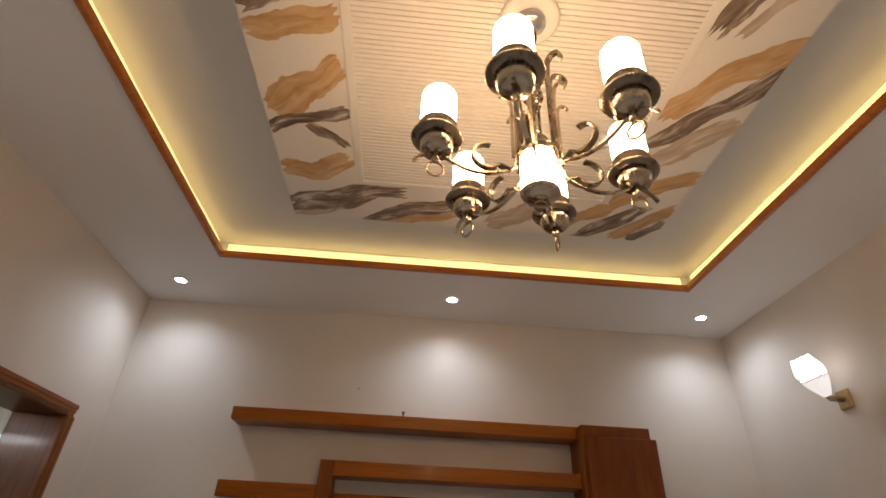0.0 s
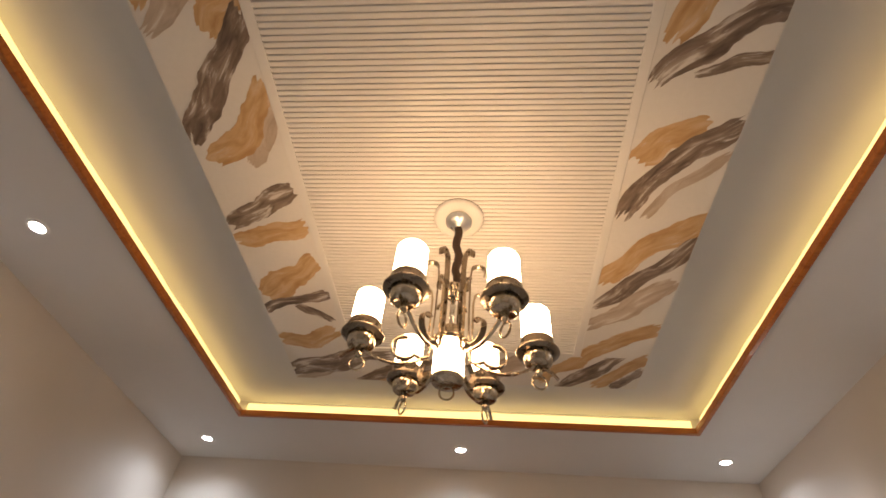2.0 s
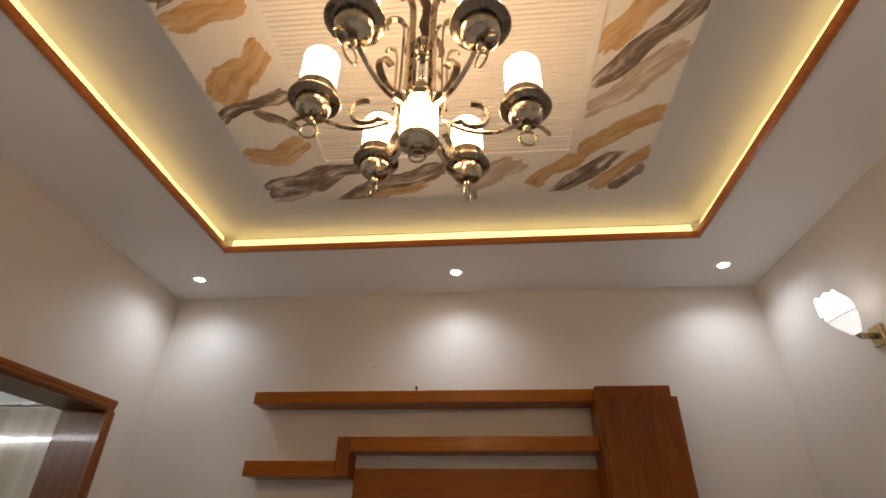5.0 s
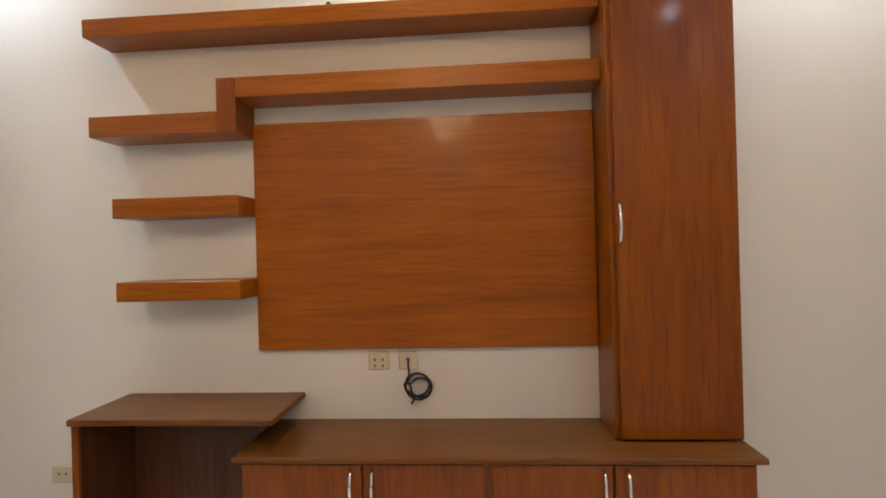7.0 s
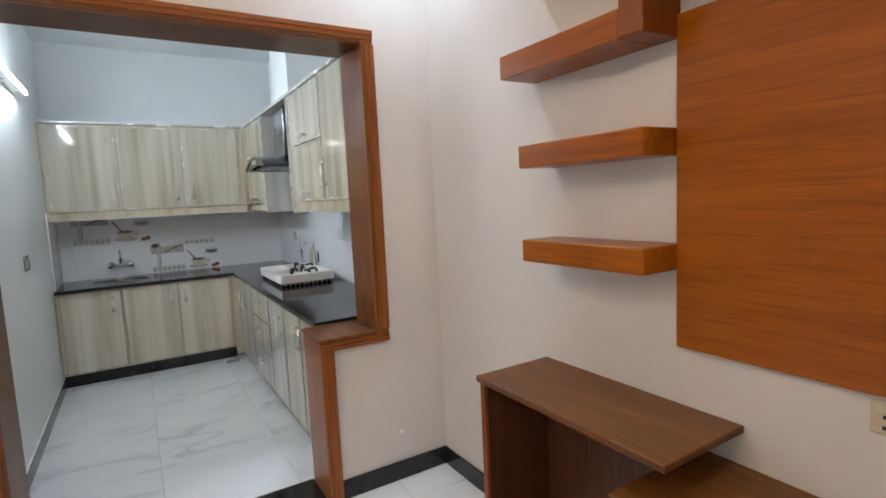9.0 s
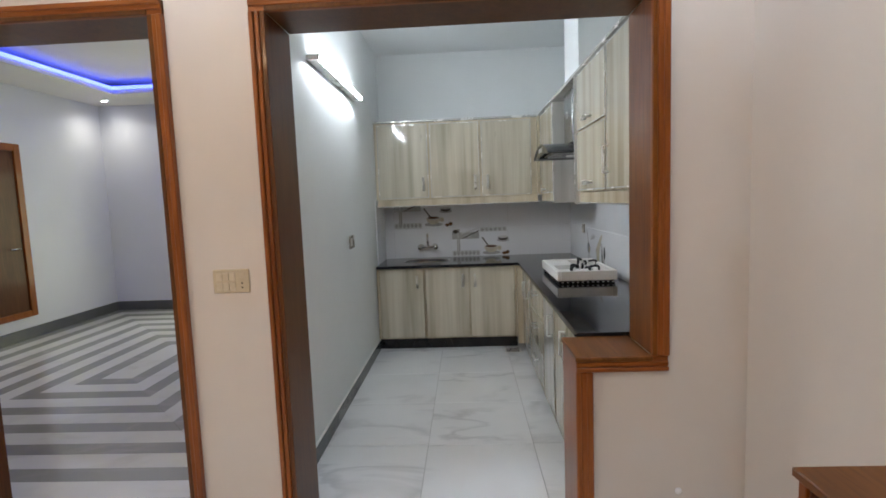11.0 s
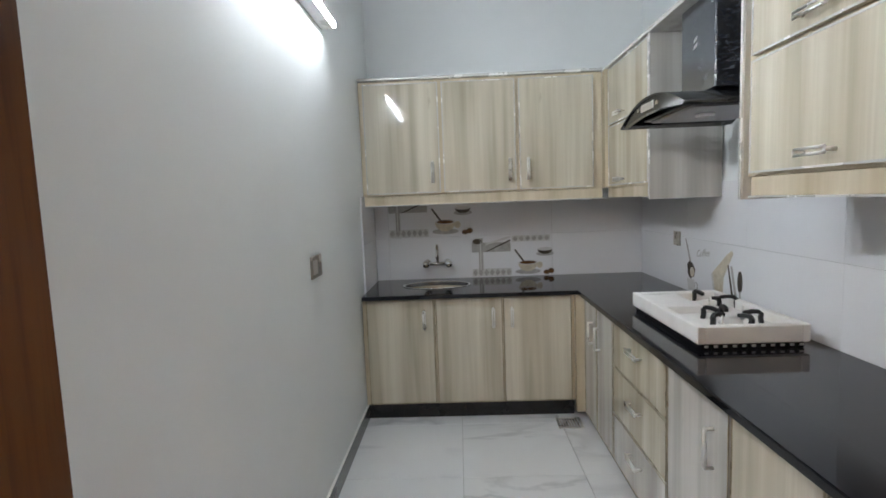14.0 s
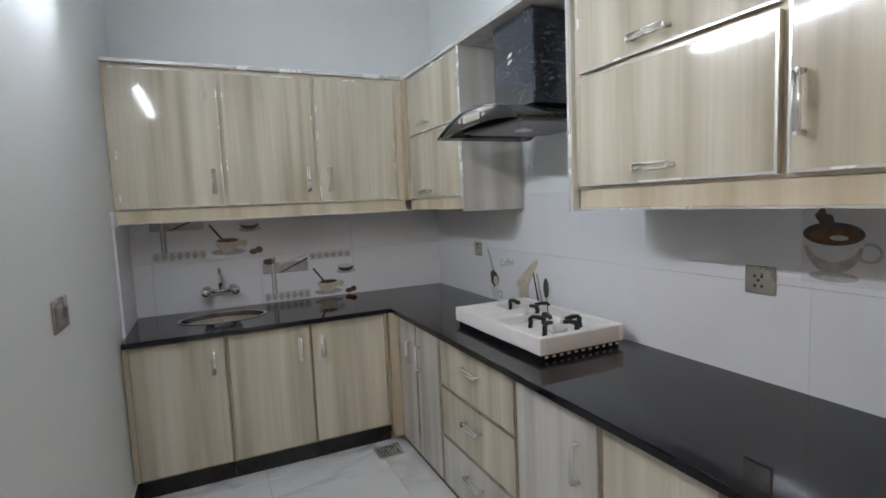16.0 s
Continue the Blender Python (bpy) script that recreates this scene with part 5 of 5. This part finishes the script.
def kitchen_bits():
    dots = [(-0.014, 0.012, 0.004, 0.004), (0.008, 0.012, 0.004, 0.004), (-0.003, 0.0, 0.004, 0.004), (-0.014, -0.018, 0.004, 0.004), (0.008, -0.018, 0.004, 0.004)]
    socket_plate("wall_socket", (-1.003, NK - 0.0152, 1.132), (1, 0, 0), (0, -1, 0), 0.094, 0.088, "champagne socket plate with a switch on the splashback", BRONZEPLATE, dots, [(0.026, 0.018, 0.011, 0.012)])
    socket_plate("light_switch", (-2.795, NK - 0.0152, 1.110), (1, 0, 0), (0, -1, 0), 0.088, 0.088, "champagne switch plate in the splashback corner", BRONZEPLATE, [], [(0, 0, 0.016, 0.02)])
    socket_plate("light_switch", (-1.85, KS, 1.13), (1, 0, 0), (0, 1, 0), 0.15, 0.098, "champagne switch plate on the grey kitchen wall", BRONZEPLATE, [(-0.035, -0.012, 0.004, 0.004), (-0.047, 0.008, 0.004, 0.004), (-0.023, 0.008, 0.004, 0.004)], [(0.02, 0.0, 0.016, 0.03), (0.052, 0.0, 0.014, 0.03)])
    t = thing("tube_light", (-1.59, KS, 2.252), "glowing white tube light on the kitchen wall", "lamp")
    part("housing", boxes((-2.20, -0.98, KS, KS + 0.0632, 2.237, 2.267), bevel=0.003), WHITEPAINT, t)
    for x in (-2.20, -1.0):
        part("end_cap", boxes((x, x + 0.02, KS + 0.0634, KS + 0.077, 2.235, 2.269), bevel=0.003), WHITEPAINT, t)
    part("tube", boxes((-2.1795, -1.0005, KS + 0.0634, KS + 0.074, 2.239, 2.265), bevel=0.005, segments=2), glow("tube_glow", (0.90, 0.96, 1.0), TUBE_E), t)
    d = thing("floor_drain", (-2.70, -0.655, 0), "square steel floor drain in the corner", "drain")
    part("frame", boxes((-2.775, -2.625, -0.735, -0.72, 0.0, 0.003), (-2.775, -2.625, -0.60, -0.585, 0.0, 0.003), (-2.775, -2.76, -0.72, -0.60, 0.0, 0.003), (-2.64, -2.625, -0.72, -0.60, 0.0, 0.003)), STEEL, d)
    part("grate", boxes(*[(-2.758, -2.642, -0.716 + 0.0165 * i, -0.707 + 0.0165 * i, 0.0, 0.002) for i in range(7)]), GUNMETAL, d)


base_units()
worktop()
sink_and_tap()
wall_units()
range_hood()
hob()
backsplash()
kitchen_bits()


# ---- ceiling fittings ----
LED = glow("downlight_lens", (0.92, 0.96, 1.0), 30.0)


def downlight(x, y, z=SOFFIT, lit=DOWNLIGHT_W, colour=COOL):
    d = thing("downlight", (x, y, z), "small round recessed ceiling downlight, switched on", "lamp", "ceiling downlights")
    part("ring", lathe([(0.032, -0.0005), (0.046, -0.0005), (0.045, -0.004), (0.036, -0.007), (0.032, -0.006)], (x, y, z), 24, loop=True), WHITEPAINT, d)
    part("lens", lathe([(0.001, -0.001), (0.0315, -0.001), (0.0315, -0.004), (0.001, -0.0055)], (x, y, z), 20), LED, d)
    spot(x, y, z - 0.02, lit, colour)


for x, y in ((0.305, -0.30), (1.97, -0.30), (3.57, -0.30), (0.305, -2.15), (3.65, -2.11), (0.305, -3.9), (3.65, -3.9), (0.305, -5.3), (1.97, -5.3), (3.57, -5.3)):
    downlight(x, y)


def medallion():
    v = thing("fan_rose", (2.073, -3.328, PANEL - 0.02), "round white ceiling rose with a dark four-way hole", "ceiling rose")
    part("rose", lathe([(0.03, -0.001), (0.096, -0.001), (0.097, -0.008), (0.09, -0.014), (0.082, -0.011), (0.076, -0.016), (0.066, -0.018), (0.060, -0.012), (0.03, -0.012)], (2.073, -3.328, PANEL - 0.005), 48, loop=True, smooth=False), RIBBED, v)
    part("hole", lathe([(0.001, -0.0125), (0.024, -0.0125), (0.024, -0.0135), (0.001, -0.0135)], (2.073, -3.328, PANEL - 0.005), 24), DARKHOLE, v)
    c, z0, z1 = (2.073, -3.328), PANEL - 0.0205, PANEL - 0.0186
    part("spokes", boxes((c[0] - 0.022, c[0] + 0.022, c[1] - 0.002, c[1] + 0.002, z0, z1), (c[0] - 0.002, c[0] + 0.002, c[1] - 0.022, c[1] + 0.022, z0, z1)), WHITEPAINT, v)
    return v


medallion()
SHADE = glow("lit_opal_glass", (1.0, 0.70, 0.42), SHADE_E, (0.95, 0.92, 0.85))


def chandelier():
    cx, cy = 2.017, -2.246
    tx, ty = 2.013, -2.265
    ch = thing("chandelier", (cx, cy, PANEL - 0.006), "antique metal chandelier with six lit opal cylinders round a seventh", "chandelier")
    part("rose", lathe([(0.001, 0.004), (0.088, 0.004), (0.088, -0.004), (0.076, -0.009), (0.001, -0.009)], (tx, ty, PANEL - 0.006), 32), RIBBED, ch, "flat white ceiling rose")
    z = PANEL - 0.0155
    part("canopy", lathe([(0.001, 0), (0.042, 0), (0.046, -0.006), (0.046, -0.014), (0.034, -0.024), (0.016, -0.032), (0.010, -0.042), (0.001, -0.044)], (tx, ty, z), 24), STEEL, ch, "polished steel ceiling cup")
    rnd = random.Random(4)
    pts = [(tx + (cx - tx) * k / 11 + 0.004 * math.sin(k * 1.3) + rnd.uniform(-0.002, 0.002), ty + (cy - ty) * k / 11 + 0.004 * math.cos(k * 1.7), 2.88 - 0.24 * k / 11) for k in range(12)]
    part("cord_sleeve", tube(pts, 0.0135, 10), plain("brown_fabric_sleeve", (0.06, 0.03, 0.018), 0.8, vary=0.3, scale=60, fine=400, relief=0.6), ch, "crinkled brown fabric sleeve over the chain")
    part("upper_collar", lathe([(0.001, 0.0), (0.022, 0.0), (0.026, -0.006), (0.026, -0.02), (0.018, -0.026), (0.018, -0.05), (0.001, -0.05)], (cx, cy, 2.665), 20), ANTIQUE, ch)
    part("stem", lathe([(0.001, 2.62), (0.008, 2.62), (0.008, 2.50), (0.001, 2.50)], (cx, cy, 0), 12), CHROME, ch)
    part("lower_collar", lathe([(0.001, 0.06), (0.02, 0.06), (0.028, 0.05), (0.028, 0.02), (0.05, 0.01), (0.056, 0.0), (0.001, 0.0)], (cx, cy, 2.445), 20), ANTIQUE, ch)
    glassp = [(0.001, 2.336), (0.041, 2.336), (0.043, 2.342), (0.043, 2.438), (0.039, 2.4445), (0.001, 2.4445)]
    part("centre_shade", lathe(glassp, (cx, cy, 0), 28), SHADE, ch, "lit opal glass cylinder")
    part("bottom_cap", lathe([(0.001, 2.335), (0.045, 2.335), (0.047, 2.330), (0.040, 2.319), (0.016, 2.312), (0.001, 2.311)], (cx, cy, 0), 28), ANTIQUE, ch)
    part("ring", tube([tuple(p) for p in arc((cx, cy, 2.292), 0.019, 90, 449, 24)], 0.0028, 6), ANTIQUE, ch)
    for k in range(6):
        a = radians(60 * k + 6)
        u, s = Vector((math.cos(a), math.sin(a), 0)), Vector((-math.sin(a), math.cos(a), 0))

        def at(r, zz):
            return Vector((cx, cy, 0)) + u * r + Vector((0, 0, zz))
        up = Vector((0, 0, 1))
        hook = [at(0.052, 2.44), at(0.05, 2.55), at(0.05, 2.70), at(0.053, 2.73)] + arc(at(0.075, 2.735), 0.022, 170, -10, 8, u, up) + [at(0.094, 2.72)]
        part("upright_bar", tube(hook, 0, flat=(0.017, 0.005, s)), GUNMETAL, ch)
        short = [at(0.062, 2.43), at(0.062, 2.60), at(0.066, 2.625)] + arc(at(0.079, 2.625), 0.013, 170, 10, 6, u, up)
        part("short_bar", tube(short, 0, flat=(0.008, 0.006, s)), ANTIQUE, ch)
        sweep = [at(0.052, 2.44), at(0.056, 2.40)] + [at(0.056 + 0.185 * q, 2.40 - 0.038 * math.sin(math.pi * q) ** 0.8 + 0.006 * q) for q in [i / 12 for i in range(1, 13)]] + [at(0.262, 2.40), at(0.282, 2.386), at(0.298, 2.366)]
        arm = part("arm", tube(sweep, 0, flat=(0.010, 0.005, s)), ANTIQUE, ch)
        curl = [at(0.07, 2.385)] + arc(at(0.125, 2.418), 0.036, 215, 460, 16, u, up)
        part("scroll", tube(curl, 0, flat=(0.016, 0.0045, s)), GUNMETAL, arm)
        c = at(0.247, 0)
        part("cup", lathe([(0.001, 2.402), (0.030, 2.402), (0.037, 2.408), (0.040, 2.425), (0.043, 2.438), (0.001, 2.438)], (c.x, c.y, 0), 24), ANTIQUE, ch)
        part("dish", lathe([(0.001, 2.4385), (0.044, 2.4385), (0.060, 2.442), (0.062, 2.446), (0.060, 2.450), (0.047, 2.454), (0.0475, 2.484), (0.046, 2.486), (0.001, 2.486)], (c.x, c.y, 0), 28), GUNMETAL, ch, "dark bronze dish")
        part("shade", lathe([(0.001, 2.4865), (0.042, 2.4865), (0.0435, 2.49), (0.0435, 2.585), (0.040, 2.593), (0.031, 2.597), (0.001, 2.599)], (c.x, c.y, 0), 28), SHADE, ch, "lit opal glass cylinder")
        part("finial", lathe([(0.001, 2.4015), (0.010, 2.4015), (0.008, 2.39), (0.011, 2.382), (0.006, 2.372), (0.001, 2.371)], (c.x, c.y, 0), 12), ANTIQUE, ch)
        part("ring", tube([tuple(p) for p in arc((c.x, c.y, 2.352), 0.020, 90, 449, 24, u, up)], 0.003, 6), ANTIQUE, ch)

    lean = Matrix(((1, 0, 0, -0.006), (0, 1, 0, 0), (-0.016, 0, 1, -0.040), (0, 0, 0, 1)))
    for o in ch.children_recursive:
        if o.name.split(".")[0] not in ("rose", "canopy", "cord_sleeve"):
            o.data.transform(lean)


chandelier()


def sconce(y, z):
    s = thing("wall_sconce", (W, y, z), "lit frosted petal-shaped wall sconce on a brass plate", "lamp")
    part("back_plate", boxes((W - 0.016, W, y - 0.04, y + 0.04, z - 0.045, z + 0.045), bevel=0.004), plain("brass_plate", (0.52, 0.40, 0.22), 0.3, 0.8, 0.15), s)
    part("arm", tube([(W - 0.016, y, z), (W - 0.08, y, z), (W - 0.096, y, z + 0.02)], 0.014, 10), ANTIQUE, s)
    foot, axis = Vector((W - 0.088, y, z + 0.012)), Vector((-0.40, 0.0, 0.917))
    u, v = Vector((0.917, 0.0, 0.40)), Vector((0, 1, 0))
    lit = glow("lit_frosted_glass", (0.95, 0.97, 1.0), SCONCE_E)
    faceted = glow("faceted_glass", (0.90, 0.94, 1.0), SCONCE_E * 0.32, (0.8, 0.82, 0.85))

    def wall_at(q, t, rib):
        r = 0.018 + 0.050 * math.sin(min(1.0, q * 1.5) * math.pi / 2) - 0.022 * max(0.0, q - 0.7) / 0.3
        return foot + axis * (0.20 * q) + (u * math.cos(t) + v * math.sin(t)) * r * (1 + rib * math.cos(12 * t))

    def cup(q0, q1, rib, rows, rim):
        bm = bmesh.new()
        rings = []
        for k in range(rows + 1):
            q = q0 + (q1 - q0) * k / rows
            rings.append([bm.verts.new(wall_at(q + (rim * math.cos(6 * t) if k == rows else 0), t, rib * (1 - k / rows * 0.4))) for t in (2 * math.pi * i / 48 for i in range(48))])
        for a, b in zip(rings, rings[1:]):
            for i in range(48):
                bm.faces.new((a[i], a[(i + 1) % 48], b[(i + 1) % 48], b[i])).smooth = rib < 0.03
        bm.faces.new(rings[0])
        bmesh.ops.recalc_face_normals(bm, faces=bm.faces)
        return bm
    shade = part("shade", cup(0.462, 1.0, 0.008, 8, 0.03), lit, s, "lit frosted glass petal shade")
    part("shade_base", cup(0.0, 0.455, 0.045, 6, 0.0), faceted, s, "faceted clear glass lower bowl")
    bm = bmesh.new()
    for k in range(7):
        t0 = math.pi * (0.62 + 0.13 * k)
        stem = [wall_at(0.47 + 0.16 * i / 5, t0 + 0.12 * math.sin(2.5 * i / 5), 0.0) + (u * math.cos(t0) + v * math.sin(t0)) * 0.0015 for i in range(6)]
        tube(stem, 0.0014, 5, bm)
        for side in (-1, 1):
            tube([stem[2], stem[4] + v * 0.008 * side], 0.0011, 4, bm)
    part("leaf_lines", bm, GUNMETAL, shade, "dark leaf sprigs on the glass")
    part("band", tube([wall_at(0.4585, t, 0.0) + (u * math.cos(t) + v * math.sin(t)) * 0.002 for t in (2 * math.pi * i / 36 for i in range(37))], 0.0022, 6), GUNMETAL, s)


sconce(-0.825, 2.335)

# ---- bedroom ----
BLUE = glow("blue_led_strip", (0.06, 0.10, 1.0), 2.2)
for row in ((-4.4, -0.95, -5.45, -5.435), (-4.4, -0.95, -2.765, -2.75), (-4.4, -4.385, -5.435, -2.765), (-0.965, -0.95, -5.435, -2.765)):
    solid("led_strip", boxes((*row, 2.952, 2.99)), BLUE, (row[0], row[2], 2.952), "glowing blue light strip in the bedroom ceiling", "light strip", "bedroom strips")
for x, y in ((-4.75, -5.8), (-2.7, -5.8), (-0.6, -5.8), (-4.75, -2.4), (-4.75, -4.1)):
    downlight(x, y, 2.9, 7.0, (1.0, 0.95, 0.80))
bd = thing("door_3", (-3.2, BS, 0.26), "closed dark brown bedroom door in a wooden frame", "door")
bd["kind"] = "structure"
dx = -3.70
part("frame", boxes((dx, dx + 0.08, BS, BS + 0.04, 0.26, 2.23), (dx + 0.92, dx + 1.0, BS, BS + 0.04, 0.26, 2.23), (dx + 0.08, dx + 0.92, BS, BS + 0.04, 2.15, 2.23), (dx + 0.08, dx + 0.92, BS, BS + 0.04, 0.26, 0.33), bevel=0.004), FRAME_Z, bd)
part("leaf", boxes((dx + 0.08, dx + 0.92, BS, BS + 0.02, 0.33, 2.15), bevel=0.003), SHADE_AND_DARKWOOD, bd)
part("handle", tube([(dx + 0.16, BS + 0.02, 1.05), (dx + 0.16, BS + 0.06, 1.05), (dx + 0.28, BS + 0.06, 1.05)], 0.009, 8), CHROME, bd)


def bedroom_window():
    """A tall daylit window deep in the bedroom wall, with a level grille outside the glass."""
    w = thing("window_1", (BW, -4.2, WZ0), "tall daylit window with a green metal frame and a grille", "window")
    w["kind"] = "structure"
    green = plain("dark_green_metal", (0.10, 0.12, 0.07), 0.45, 0.2, 0.15)
    x0, x1 = BW - 0.17, BW - 0.11
    ym = (WY0 + WY1) / 2
    part("window_frame", boxes((x0, x1, WY0 + 0.001, WY0 + 0.065, WZ0 + 0.001, WZ1 - 0.001), (x0, x1, WY1 - 0.065, WY1 - 0.001, WZ0 + 0.001, WZ1 - 0.001), (x0, x1, WY0 + 0.065, WY1 - 0.065, WZ1 - 0.065, WZ1 - 0.001), (x0, x1, WY0 + 0.065, WY1 - 0.065, WZ0 + 0.001, WZ0 + 0.065), (x0, x1, ym - 0.03, ym + 0.03, WZ0 + 0.065, WZ1 - 0.065), bevel=0.004), green, w)
    for y0, y1 in ((WY0 + 0.066, ym - 0.031), (ym + 0.031, WY1 - 0.066)):
        part("pane", boxes((x0 + 0.025, x0 + 0.03, y0, y1, WZ0 + 0.066, WZ1 - 0.066)), DAYPANE, w, "frosted pane bright with daylight")
    for k in range(12):
        z = WZ0 + 0.17 + 0.125 * k
        part("grille_bar", boxes((x0 + 0.035, x0 + 0.047, WY0 + 0.0655, ym - 0.0305, z, z + 0.012), bevel=0.002), green, w)
        part("grille_bar", boxes((x0 + 0.035, x0 + 0.047, ym + 0.0305, WY1 - 0.0655, z, z + 0.012), bevel=0.002), green, w)
    part("window_sill", boxes((BW - 0.109, BW + 0.012, WY0 + 0.001, WY1 - 0.001, WZ0 + 0.0005, WZ0 + 0.02), bevel=0.003), WHITEPAINT, w)


DAYPANE = glow("daylit_frosted_glass", (0.98, 1.0, 0.62), 2.1)
bedroom_window()
rail = solid("curtain_rail", tube([(BW + 0.05, -5.02, 2.3), (BW + 0.05, -3.4, 2.3)], 0.009, 8), GUNMETAL, (BW, -4.2, 2.29), "thin dark curtain rail over the bedroom window", "curtain rail")
part("bracket", boxes((BW, BW + 0.045, -4.96, -4.945, 2.292, 2.308), (BW, BW + 0.045, -3.475, -3.46, 2.292, 2.308)), GUNMETAL, rail)


# ---- floor pieces ----
def bedroom_stripes():
    """Nested rectangles of marble strips, grey and white by turns, mitred at the corners."""
    greym = veined("grey_marble_strip", (0.27, 0.27, 0.265), (0.36, 0.35, 0.34), 0.14)
    white = veined("white_marble_strip", (0.70, 0.70, 0.69), (0.56, 0.55, 0.53), 0.12)
    x0, x1, y0, y1 = BW + 0.012, WALL - 0.002, BS + 0.012, -2.056
    k = 0
    while y1 - y0 > 0.05:
        w = 0.135 if k % 2 == 0 else 0.16
        w = min(w, (y1 - y0) / 2)
        mat = greym if k % 2 == 0 else white
        g = 0.0008
        i0, i1, j0, j1 = x0 + w, x1 - w, y0 + w, y1 - w
        for quad in ([(x0, y0), (x1, y0), (i1, j0), (i0, j0)], [(x1, y0), (x1, y1), (i1, j1), (i1, j0)], [(x1, y1), (x0, y1), (i0, j1), (i1, j1)], [(x0, y1), (x0, y0), (i0, j0), (i0, j1)]):
            c = Vector((sum(q[0] for q in quad) / 4, sum(q[1] for q in quad) / 4))
            pts = [(c.x + (q[0] - c.x) * (1 - g), c.y + (q[1] - c.y) * (1 - g)) for q in quad]
            part("marble_strip", plate(pts, "z", -0.004, 0.004), mat, floor_b)
        x0, x1, y0, y1 = i0, i1, j0, j1
        k += 1


bedroom_stripes()
lay("floor_tile", floor_k, {"material": FLOOR_K}, KW, WALL - 0.022, KS, NK - 0.004, -0.89, -0.71)
lay("floor_tile", floor_l, {"material": FLOOR_L}, 0, W, SOUTH, 0, 0.2, -0.3)
